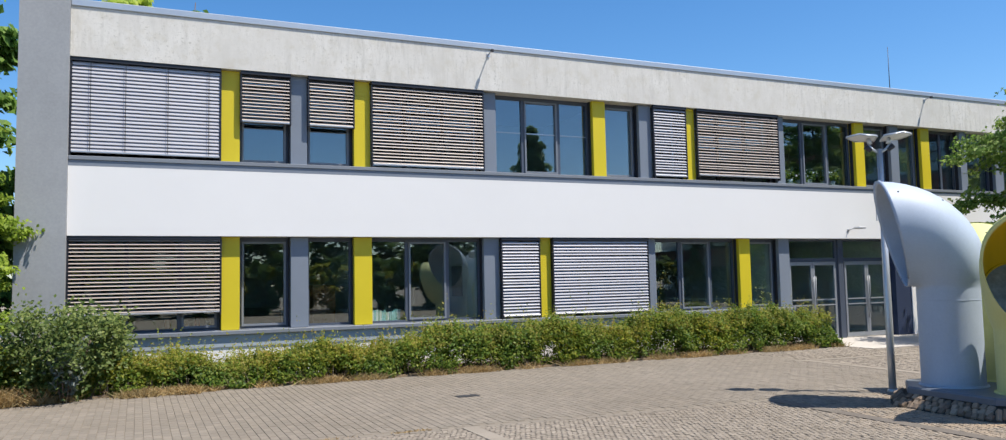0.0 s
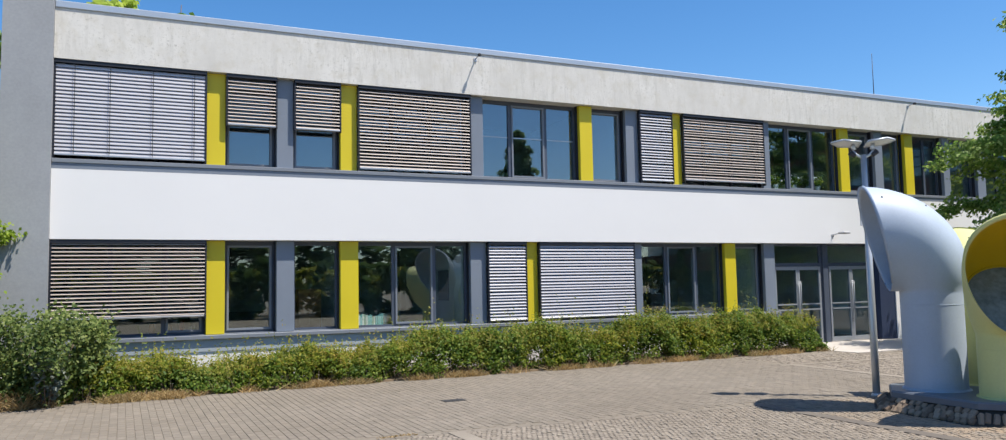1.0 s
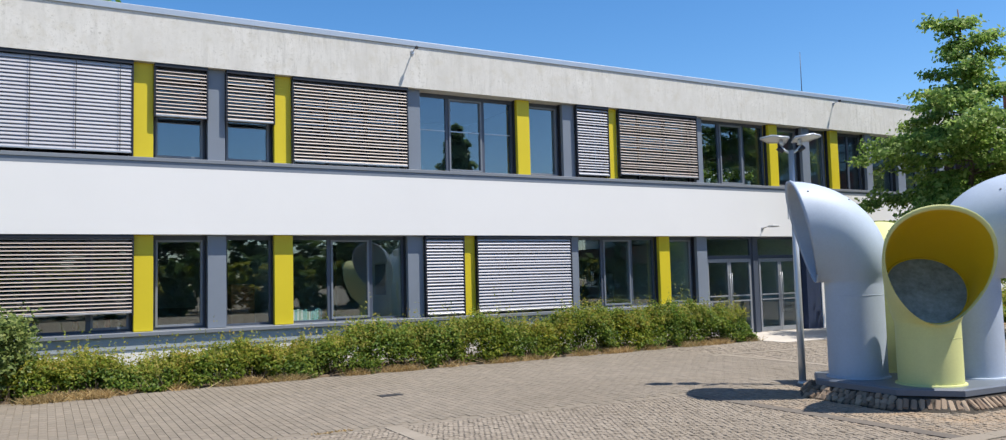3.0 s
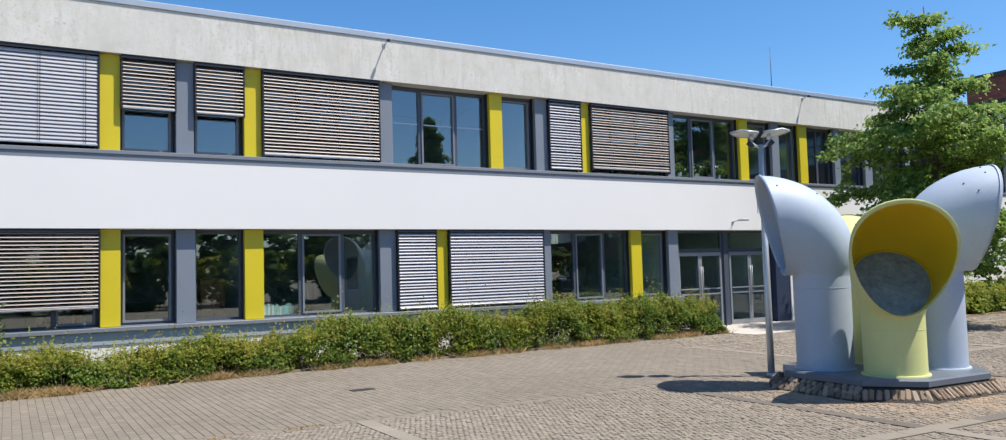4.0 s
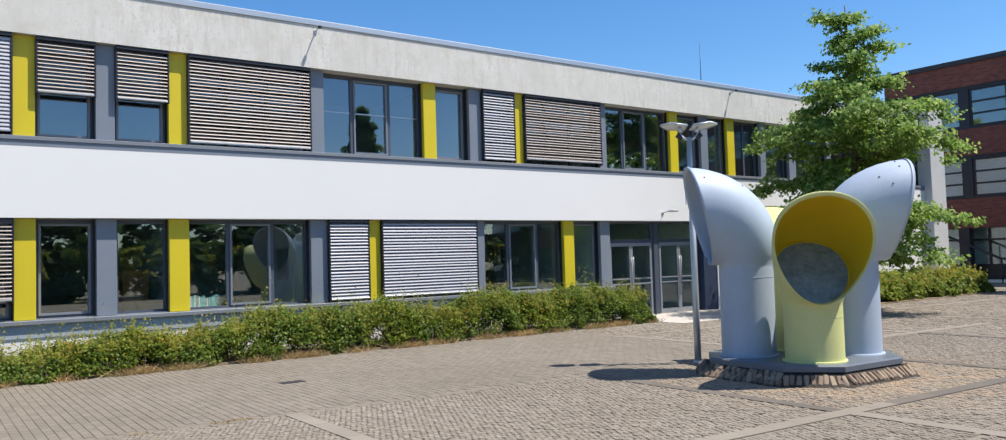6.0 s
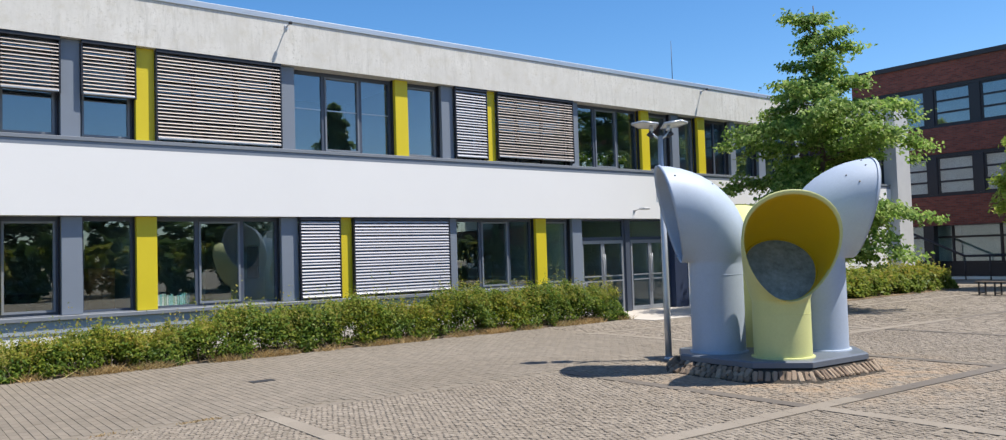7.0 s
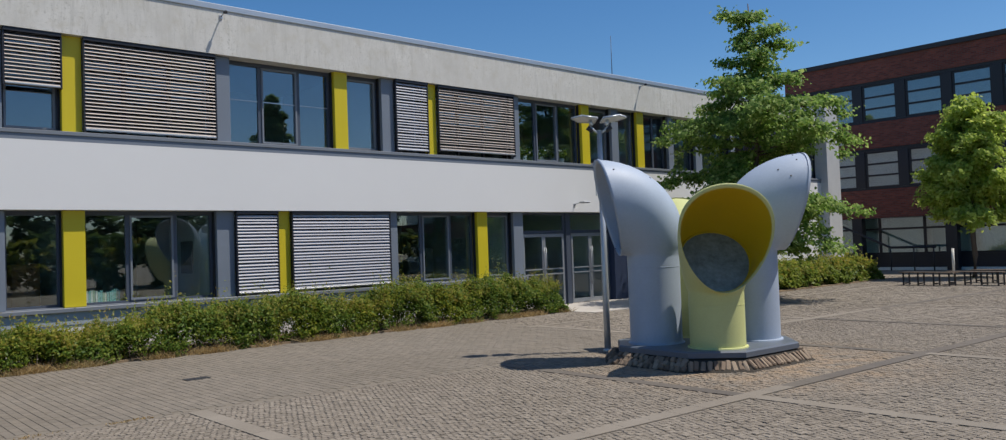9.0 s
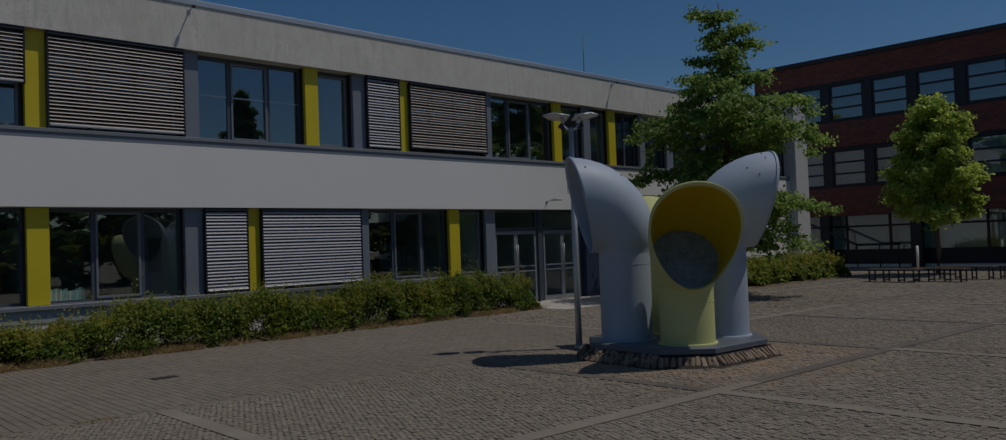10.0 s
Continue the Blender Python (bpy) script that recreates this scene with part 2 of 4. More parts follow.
LEAF_FIR = leaf("fir_needles", [(0.14, 0.24, 0.12), (0.20, 0.32, 0.15), (0.26, 0.38, 0.17)], 0.5)


# ---- mesh helpers ----
def box(bm, x0, x1, y0, y1, z0, z1, bev=0.0):
    r = bmesh.ops.create_cube(bm, size=1.0, matrix=Matrix.Translation(((x0 + x1) / 2, (y0 + y1) / 2, (z0 + z1) / 2)) @ Matrix.Diagonal((x1 - x0, y1 - y0, z1 - z0, 1)))
    if bev:
        es = list({e for v in r["verts"] for e in v.link_edges})
        bmesh.ops.bevel(bm, geom=es, offset=bev, segments=1, affect="EDGES")
    return bm


def tube(bm, pts, radii, n=12, cap=True):
    """Round bar through points, with a radius at each."""
    rings = []
    for i, p in enumerate(pts):
        p = Vector(p)
        d = (Vector(pts[min(i + 1, len(pts) - 1)]) - Vector(pts[max(i - 1, 0)])).normalized()
        q = d.to_track_quat("Z", "Y")
        rings.append([bm.verts.new(p + q @ Vector((radii[i] * math.cos(a), radii[i] * math.sin(a), 0))) for a in (2 * math.pi * k / n for k in range(n))])
    for a, b in zip(rings, rings[1:]):
        for k in range(n):
            f = bm.faces.new((a[k], a[(k + 1) % n], b[(k + 1) % n], b[k]))
            f.smooth = True
    if cap:
        bm.faces.new(rings[0][::-1]), bm.faces.new(rings[-1])
    return bm


def part(name, bm, material, parent=None, label="", kind=""):
    me = bpy.data.meshes.new(name)
    bm.normal_update()
    bm.to_mesh(me)
    bm.free()
    me.materials.append(material)
    ob = new(name, me)
    if parent is not None:
        ob.parent = parent
    return tagged(ob, label, kind=kind)


def bx(name, dims, material, parent=None, label="", bev=0.0, kind=""):
    return part(name, box(bmesh.new(), *dims, bev), material, parent, label, kind)


def empty(name, label, category, group="", kind="", at=(0, 0, 0)):
    ob = tagged(new(name), label, category, group, kind)
    ob.location = at
    return ob


def quad_mesh(name, verts, material, corners=4):
    """One mesh from an array of loose faces, corners vertices each."""
    verts = np.asarray(verts, dtype=np.float32).reshape(-1, 3)
    n = len(verts) // corners
    me = bpy.data.meshes.new(name)
    me.vertices.add(n * corners), me.loops.add(n * corners), me.polygons.add(n)
    me.vertices.foreach_set("co", verts.ravel())
    me.loops.foreach_set("vertex_index", np.arange(n * corners, dtype=np.int32))
    me.polygons.foreach_set("loop_start", np.arange(0, n * corners, corners, dtype=np.int32))
    me.update(calc_edges=True)
    me.materials.append(material)
    return me


def leaves(rng, pts, size, up=0.5, long=1.5, out=None):
    """Lozenge leaves of about that size at the points, turned at random, facing partly up and, if given, along out."""
    n = len(pts)
    nrm = rng.normal(size=(n, 3))
    nrm /= np.linalg.norm(nrm, axis=1)[:, None]
    nrm[:, 2] = np.abs(nrm[:, 2]) * 0.6 + up
    if out is not None:
        nrm = nrm + out
    nrm /= np.linalg.norm(nrm, axis=1)[:, None]
    a = np.cross(nrm, rng.normal(size=(n, 3)))
    a /= np.linalg.norm(a, axis=1)[:, None]
    b = np.cross(nrm, a)
    s = (size * rng.uniform(0.6, 1.35, n))[:, None]
    dip = nrm * s * 0.18
    return np.stack([pts - a * s * long / 2, pts - b * s / 2 + dip, pts + a * s * long / 2, pts + b * s / 2 + dip], axis=1)


# ---- ground ----
bx("ground", (-250, 350, -250, 250, -0.5, -0.03), FAR_GROUND, label="wide paved ground of the yard", kind="structure")
bx("paving_bed", (-8.1, 36.1, -5.1, 15.3, -0.029, -0.0075), JOINT, label="sandy bed and joints of the paving", kind="structure")
bx("planting_bed", (-7.0, 16.1, 15.305, 16.84, -0.02, 0.03), SOIL, label="strip of dry soil along the facade", kind="structure")
bx("planting_bed", (24.4, 33.2, 13.95, 16.5, -0.02, 0.03), SOIL, label="strip of dry soil along the facade", kind="structure")
bx("entrance_landing", (16.1, 24.3, 14.3, 17.6, -0.02, 0.012), paint("landing_concrete", (0.44, 0.41, 0.37), 0.9, vary=0.1, grain=40), label="pale concrete landing before the doors", kind="structure")

# ---- the long school wing: front at y = 17, running along x ----
FRONT, BAND = 17.0, 16.86
X0, X1 = -1.2, 33.95
LB, LT, UB, UT, TOP = 0.94, 2.80, 4.29, 6.17, 7.125
bx("wall_plinth", (X0, 16.2, 16.92, 17.3, -0.3, 0.62), WHITE, label="white rendered base of the front wall", kind="structure")
bx("wall_sill_band", (X0, 16.2, 16.90, 17.3, 0.624, 0.86), paint("pale_blue_panel", (0.36, 0.41, 0.45), 0.6), label="pale grey-blue panel strip below the windows", kind="structure")
bx("trim_lower_sill", (X0, 16.2, 16.84, 17.3, 0.864, LB), SILL, label="grey metal sill strip", bev=0.006, kind="structure")
bx("wall_band", (X0, X1, BAND, 17.3, LT, 4.10), WHITE, label="white rendered wall band between the storeys", kind="structure")
bx("trim_upper_sill", (X0, X1, 16.842, 17.3, 4.215, UB), SILL, label="grey metal sill strip", bev=0.006, kind="structure")
bx("trim_upper_strip", (X0, X1, 16.863, 17.3, 4.103, 4.212), GREY_PANEL, label="blue-grey metal strip under the sill", kind="structure")
bx("wall_parapet", (X0, X1, BAND, 17.3, UT, TOP), CONCRETE, label="weathered pale concrete parapet with dark streaks", kind="structure")
bx("trim_coping", (X0, X1, 16.836, 17.36, TOP + 0.003, 7.262), ZINC, label="zinc coping along the roof edge", bev=0.012, kind="structure")
bx("wall_end_left", (-2.02, X0 - 0.003, 16.70, 31.0, -0.3, 7.5), GREY_WALL, label="grey rendered end wall", kind="structure")
bx("wall_end_right", (X1 + 0.003, 35.1, 16.55, 31.0, -0.3, 7.5), paint("pale_render", (0.52, 0.53, 0.54), 0.85), label="pale grey end pillar of the wing", kind="structure")
bx("wall_front_right", (20.75, X1, 16.92, 17.3, -0.3, LT - 0.003), WHITE, label="white rendered wall beside the entrance", kind="structure")
bx("ledge", (30.6, X1, 16.55, 16.856, 6.13, 6.30), WHITE, label="white ledge on the upper wall", kind="structure")
for a, b, c, d in ((X0, 16.0, -0.3, TOP), (20.7, X1, -0.3, TOP), (16.0, 20.7, 2.5, TOP), (16.0, 20.7, -0.3, 0.045)):
    bx("wall_back", (a, b, 30.7, 31.0, c, d), ROOM, label="back wall of the wing", kind="structure")
bx("floor_lower", (X0, X1, 17.3, 30.7, -0.3, 0.05), ROOM_FLOOR, label="dark floor of the ground storey", kind="structure")
bx("floor_upper", (X0, X1, 17.3, 30.7, 3.30, 3.60), ROOM_FLOOR, label="slab of the upper storey", kind="structure")
bx("ceiling_lower", (X0, X1, 17.3, 30.7, 2.95, 3.297), ROOM, label="plain ceiling of the ground storey", kind="structure")
bx("roof", (X0, X1, 17.303, 30.7, 6.6, 7.0), GREY_WALL, label="flat roof of the wing", kind="structure")
for x in (1.62, 4.3, 7.3, 11.65, 15.86):
    bx("partition", (x, x + 0.12, 17.32, 22.6, 0.05, 2.947), ROOM, label="room partition wall", kind="structure")
for x in (1.62, 4.3, 7.3, 11.62, 16.0, 21.7, 27.3):
    bx("partition", (x, x + 0.12, 17.32, 22.6, 3.603, 6.597), ROOM, label="room partition wall", kind="structure")
for a, b in ((X0, 15.98), (20.87, X1)):
    bx("partition_back", (a, b, 22.6, 22.75, 0.05, 2.947), ROOM, label="plain corridor wall", kind="structure")
bx("partition_back", (X0, X1, 22.6, 22.75, 3.603, 6.597), ROOM, label="plain corridor wall", kind="structure")


def panel(x0, x1, z0, z1, material, colour):
    bx("facade_panel", (x0, x1, FRONT, 17.31, z0 + 0.002, z1 - 0.002), material, label=colour + " facade panel between the windows", bev=0.008, kind="structure")


def window(n, x0, x1, z0, z1, lights, pane_mat, split=0.0, sash=()):
    """A window in its opening: frame, mullions and panes. split: height of a cross bar; sash: which lights have a thicker opening sash."""
    w = empty("window_%d" % n, "dark grey framed window with clear panes", "window", kind="structure")
    fy0, fy1, fw = 17.235, 17.295, 0.06
    bm = bmesh.new()
    box(bm, x0, x0 + fw, fy0, fy1, z0, z1), box(bm, x1 - fw, x1, fy0, fy1, z0, z1)
    box(bm, x0 + fw, x1 - fw, fy0, fy1, z0, z0 + fw), box(bm, x0 + fw, x1 - fw, fy0, fy1, z1 - fw - 0.03, z1)
    edges = [x0 + fw] + list(lights) + [x1 - fw]
    for x in lights:
        box(bm, x - 0.04, x + 0.04, fy0 - 0.004, fy1, z0 + fw, z1 - fw - 0.03)
    part("frame", bm, FRAME, w)
    bm = bmesh.new()
    box(bm, x0, x1, 17.03, fy0 - 0.004, z0 + 0.001, z0 + 0.012)
    part("sill", bm, SILL, w)
    for i in range(len(edges) - 1):
        a = edges[i] + (0.04 if i else 0)
        b = edges[i + 1] - (0.04 if i < len(edges) - 2 else 0)
        if i in sash:
            bm = bmesh.new()
            c0, c1, s = z0 + fw, z1 - fw - 0.03, 0.042
            box(bm, a + 0.002, a + s, fy0 - 0.03, fy1 - 0.01, c0 + 0.002, c1 - 0.002), box(bm, b - s, b - 0.002, fy0 - 0.03, fy1 - 0.01, c0 + 0.002, c1 - 0.002)
            box(bm, a + s, b - s, fy0 - 0.03, fy1 - 0.01, c0 + 0.002, c0 + s), box(bm, a + s, b - s, fy0 - 0.03, fy1 - 0.01, c1 - s, c1 - 0.002)
            part("sash", bm, SASH, w)
        if split:
            bx("cross_bar", (a, b, fy0 + 0.015, fy1 - 0.02, split - 0.012, split + 0.012), ALU, w)
        if i == len(edges) - 2:
            # near-black strip over the rear part of the right-hand reveal
            bx("jamb_strip", (x1 - 0.02, x1 - 0.003, 17.10, fy0 - 0.032, z0 + 0.004, z1 - 0.004), BLACKISH, w)
        p = bx("pane", (a, b, 17.262, 17.27, z0 + fw, z1 - fw - 0.03), pane_mat, w)
        p.visible_shadow = False
    return w


def blind(x0, x1, z_top, z_bot, tilt, material, label, cords=()):
    """Outside venetian blind: head box, slats, bottom rail, ladder cords."""
    b = empty("venetian_blind", label, "blind", "facade blinds")
    y = 16.925
    bx("head_box", (x0 + 0.01, x1 - 0.01, y - 0.05, y + 0.06, z_top - 0.07, z_top - 0.004), BLACKISH, b)
    bx("bottom_rail", (x0 + 0.036, x1 - 0.036, y - 0.045, y + 0.045, z_bot, z_bot + 0.03), ALU, b, bev=0.005)
    w, pitch, ca, sa = 0.041, 0.071, math.cos(radians(tilt)), math.sin(radians(tilt))
    bm = bmesh.new()
    prof = []
    for k in range(5):
        u = (k / 4 - 0.5) * 2
        h = 0.007 * (1 - u * u)
        prof.append((u * w * ca - h * sa, u * w * sa + h * ca))
    rows = [[bm.verts.new((x, py, pz + dz)) for py, pz in prof] for x in (x0 + 0.036, x1 - 0.036) for dz in (0, 0.0012)]
    for k in range(4):
        for r0, r1 in ((rows[0], rows[2]), (rows[1], rows[3])):
            f = bm.faces.new((r0[k], r1[k], r1[k + 1], r0[k + 1]))
            f.smooth = True
    for k in (0, 4):
        bm.faces.new((rows[0][k], rows[1][k], rows[3][k], rows[2][k]))
    bmesh.ops.recalc_face_normals(bm, faces=bm.faces)
    first, z, k = None, z_bot + 0.06, 0
    while z < z_top - 0.08:
        if first is None:
            first = part("slat", bm, material, b)
            s = first
        else:
            s = new("slat", first.data)
            s.parent = b
        s.location = (0, y + random.uniform(-0.001, 0.001), z + random.uniform(-0.0015, 0.0015))
        s.rotation_euler = (radians(random.uniform(-0.8, 0.8)), radians(random.uniform(-0.04, 0.04)), 0)
        z += pitch
    for xa in (x0 + 0.002, x1 - 0.032):
        # near-black strip down each side of the slats
        bx("side_strip", (xa, xa + 0.03, y - 0.03, y + 0.05, z_bot - 0.02 if z_bot > z_top - 1.2 else z_bot - 0.05, z_top - 0.075), BLACKISH, b)
    for x in cords:
        bx("ladder_cord", (x - 0.006, x + 0.006, y - 0.047, y - 0.043, z_bot + 0.03, z_top - 0.07), DARK, b)
    return b


# upper storey, from the end wall to the tree
UPY = [(1.49, 1.85), (4.19, 4.55), (10.12, 10.48), (12.85, 13.17), (18.86, 19.22), (21.58, 21.95)]
UPG = [(2.86, 3.20), (7.19, 7.53), (11.46, 11.82), (15.92, 16.19), (20.28, 20.62), (23.3, 23.6), (24.9, 25.3), (27.2, 27.5), (30.4, 30.8)]
for a, b in UPY:
    panel(a, b, UB, UT, YELLOW, "lime yellow")
for a, b in UPG:
    panel(a, b, UB, UT, GREY_PANEL, "blue-grey")
n = 0
for x0, x1, lights, split, sash in (
        (X0, 1.49, (-0.3, 0.6), 0, ()), (1.85, 2.86, (), 0, (0,)), (3.20, 4.19, (), 0, (0,)), (4.55, 7.19, (5.4, 6.3), 0, ()),
        (7.53, 10.12, (8.32, 9.28), 5.30, (1,)), (10.48, 11.46, (), 0, (0,)), (11.82, 12.85, (), 0, ()), (13.17, 15.92, (14.1, 15.0), 0, ()),
        (16.19, 18.86, (17.03, 17.99), 0, (1,)), (19.22, 20.28, (), 0, (0,)), (20.62, 21.58, (), 0, (0,)), (21.95, 23.3, (22.7,), 0, ()), (23.6, 24.9, (), 0, ()), (25.3, 27.2, (26.2,), 0, ()), (27.5, 30.4, (28.5, 29.5), 0, ()), (30.8, X1, (31.8, 32.8), 0, ())):
    n += 1
    window(n, x0, x1, UB, UT, lights, GLASS_UP, split, sash)
blind(X0, 1.49, UT, 4.36, 64, SLAT, "grey metal venetian blind, lowered and nearly shut", (-0.85, -0.25, 0.5, 1.25))
blind(1.85, 2.86, UT, 5.12, 36, SLAT_WARM, "grey metal venetian blind, half lowered with open slats")
blind(3.20, 4.19, UT, 5.12, 36, SLAT_WARM, "grey metal venetian blind, half lowered with open slats")
blind(4.55, 7.19, UT, 4.35, 36, SLAT_WARM, "grey metal venetian blind, lowered with open slats")
blind(11.82, 12.85, UT, 4.36, 46, SLAT, "narrow grey metal venetian blind, lowered")
blind(13.17, 15.92, UT, 4.42, 36, SLAT_WARM, "grey metal venetian blind, lowered with open slats")

# lower storey
LOY = [(1.51, 1.86), (4.18, 4.57), (8.55, 8.87), (14.47, 14.84)]
LOG = [(2.86, 3.22), (7.16, 7.55), (11.56, 11.83), (15.82, 16.2)]
for a, b in LOY:
    panel(a, b, LB, LT, YELLOW, "lime yellow")
for a, b in LOG:
    panel(a, b, LB, LT, GREY_PANEL, "blue-grey")
for x0, x1, lights, split, sash in (
        (X0, 1.51, (-0.2, 0.75), 0, (2,)), (1.86, 2.86, (), 0, (0,)), (3.22, 4.18, (), 0, ()), (4.57, 7.16, (5.41, 6.36), 0, (1,)),
        (7.55, 8.55, (), 0, ()), (8.87, 11.56, (9.8, 10.7), 0, ()), (11.83, 14.47, (12.72, 13.68), 0, (1,)), (14.84, 15.82, (), 0, (0,))):
    n += 1
    window(n, x0, x1, LB, LT, lights, GLASS_LOW, split, sash)
blind(X0, 1.51, LT, 1.31, 27, SLAT_WARM, "grey metal venetian blind, mostly lowered with open slats")
blind(7.55, 8.55, LT, 0.99, 47, SLAT, "narrow grey metal venetian blind, lowered")
blind(8.87, 11.56, LT, 1.0, 50, SLAT, "grey metal venetian blind, lowered and nearly shut")


def double_door(n, x0, x1):
    d = empty("door_%d" % n, "closed aluminium and glass double door under a glazed transom", "door", kind="structure")
    y0, y1, s = 17.16, 17.23, 0.07
    bm = bmesh.new()
    box(bm, x0, x0 + s, y0, y1, 0.02, LT), box(bm, x1 - s, x1, y0, y1, 0.02, LT)
    box(bm, x0 + s, x1 - s, y0, y1, LT - 0.07, LT), box(bm, x0 + s, x1 - s, y0, y1, 2.16, 2.26)
    part("frame", bm, FRAME, d)
    bx("transom_pane", (x0 + s, x1 - s, 17.19, 17.2, 2.26, LT - 0.07), GLASS_DOOR, d).visible_shadow = False
    mid = (x0 + x1) / 2
    for a, b, side in ((x0 + s + 0.004, mid - 0.004, 1), (mid + 0.004, x1 - s - 0.004, 0)):
        leaf_ob = new("door_leaf")
        leaf_ob.parent = d
        f = 0.065
        bm = bmesh.new()
        box(bm, a, a + f, y0 - 0.02, y1 - 0.02, 0.03, 2.155), box(bm, b - f, b, y0 - 0.02, y1 - 0.02, 0.03, 2.155)
        box(bm, a + f, b - f, y0 - 0.02, y1 - 0.02, 0.03, 0.15), box(bm, a + f, b - f, y0 - 0.02, y1 - 0.02, 2.06, 2.155)
        part("leaf_frame", bm, DOOR_ALU, leaf_ob)
        bx("pane", (a + f, b - f, 17.17, 17.18, 0.15, 2.06), GLASS_DOOR, leaf_ob).visible_shadow = False
        hx = b - f / 2 if side else a + f / 2
        bm = bmesh.new()
        tube(bm, [(hx, 17.08, 0.55), (hx, 17.08, 1.75)], [0.011, 0.011], 8)
        tube(bm, [(hx, 17.08, 0.65), (hx, 17.145, 0.65)], [0.01, 0.01], 6), tube(bm, [(hx, 17.08, 1.65), (hx, 17.145, 1.65)], [0.01, 0.01], 6)
        part("pull_handle", bm, DOOR_ALU, leaf_ob)
        for zb_ in (0.94, 1.09):
            bx("push_bar", (a + f, b - f, 17.125, 17.145, zb_, zb_ + 0.035), DOOR_ALU, leaf_ob)


bx("partition_hall", (20.75, 20.87, 17.32, 30.7, 0.05, 2.947), WHITE, label="white side wall of the entrance hall", kind="structure")
bx("partition_hall", (15.86, 15.98, 22.76, 30.7, 0.05, 2.947), WHITE, label="white side wall of the entrance hall", kind="structure")
# unseen glazing added at the back, to let daylight brighten the hall
back = empty("window_back", "added tinted glazing that lets daylight into the hall", "window", kind="structure")
bx("pane", (16.0, 20.7, 30.84, 30.85, 0.05, 2.5), glass("tinted_glass", (0.30, 0.34, 0.34), 1.5), back).visible_shadow = False
bx("frame", (18.3, 18.4, 30.8, 30.9, 0.05, 2.5), FRAME, back)
double_door(1, 16.22, 18.08)
bx("door_post", (18.083, 18.267, 17.10, 17.28, -0.02, LT - 0.003), FRAME, label="dark post between the two entrance doors", kind="structure")
double_door(2, 18.27, 20.13)
bx("wall_entrance_side", (20.133, 20.747, 16.95, 17.3, -0.02, LT - 0.003), paint("navy_panel", (0.03, 0.045, 0.09), 0.5), label="dark blue wall panel beside the doors", kind="structure")


def bracket_lamp(x, z, big):
    l = empty("wall_lamp", "small grey floodlight on a short wall arm", "wall lamp", "facade lamps", at=(x, BAND, z))
    bx("wall_plate", (-0.035, 0.035, -0.02, -0.001, -0.04, 0.04), ALU, l)
    bm = bmesh.new()
    tube(bm, [(0, -0.015, 0), (0, -0.10, 0.03), (0, -0.24, 0.05)], [0.014, 0.014, 0.014], 8)
    part("arm", bm, ALU, l)
    bm = bmesh.new()
    if big:
        box(bm, -0.02, 0.26, -0.42, -0.20, 0.03, 0.09, 0.02)
    else:
        box(bm, -0.035, 0.035, -0.29, -0.21, 0.02, 0.08, 0.012)
    part("head", bm, DARK if not big else ALU, l)


bracket_lamp(7.30, 6.99, False)
bracket_lamp(21.65, 6.99, False)
bracket_lamp(18.25, 3.02, True)

rod = empty("lightning_rod", "thin metal rod standing on the flat roof", "rod", at=(24.0, 20.0, 7.0))
part("rod_bar", tube(bmesh.new(), [(0, 0, 0), (0, 0, 2.75)], [0.022, 0.008], 6), DARK, rod)

# ---- the horn sculpture ----
CX, CY, ZS = 10.746, 7.253, 0.26
CORNERS = [radians(a) for a in (205, 238, 295, 328, 385, 418, 475, 508, 565)]


def octagon(bm, r0, r1, z0, z1):
    v = [[bm.verts.new((r * math.cos(CORNERS[k]), r * math.sin(CORNERS[k]), z)) for k in range(8)] for r, z in ((r0, z0), (r1, z1))]
    for k in range(8):
        bm.faces.new((v[0][k], v[0][(k + 1) % 8], v[1][(k + 1) % 8], v[1][k]))
    bm.faces.new(v[0][::-1]), bm.faces.new(v[1])
    return bm


base = empty("sculpture_base", "eight-sided dark grey slab on a skirt of sloping stone setts", "plinth", at=(CX, CY, 0))
bm = octagon(bmesh.new(), 1.37, 1.37, 0.17, ZS)
bmesh.ops.bevel(bm, geom=[e for e in bm.edges if all(v.co.z > 0.2 for v in e.verts)], offset=0.02, segments=1, affect="EDGES")
part("slab", bm, SLAB, base)
part("core", octagon(bmesh.new(), 1.62, 1.33, -0.02, 0.163), paint("bed_mortar", (0.045, 0.038, 0.03), 0.95, vary=0.2), base)


def sett_variants(w, d, h):
    out = []
    for k in range(5):
        bm = box(bmesh.new(), -w, w, -d, d, -h, h, 0.013)
        for v in bm.verts:
            v.co += Vector([random.uniform(-0.006, 0.006) for _ in range(3)])
        me = bpy.data.meshes.new("sett")
        bm.to_mesh(me), bm.free(), me.materials.append(STONE)
        out.append(me)
    return out


small_setts, tall_setts = sett_variants(0.041, 0.05, 0.045), sett_variants(0.034, 0.05, 0.085)
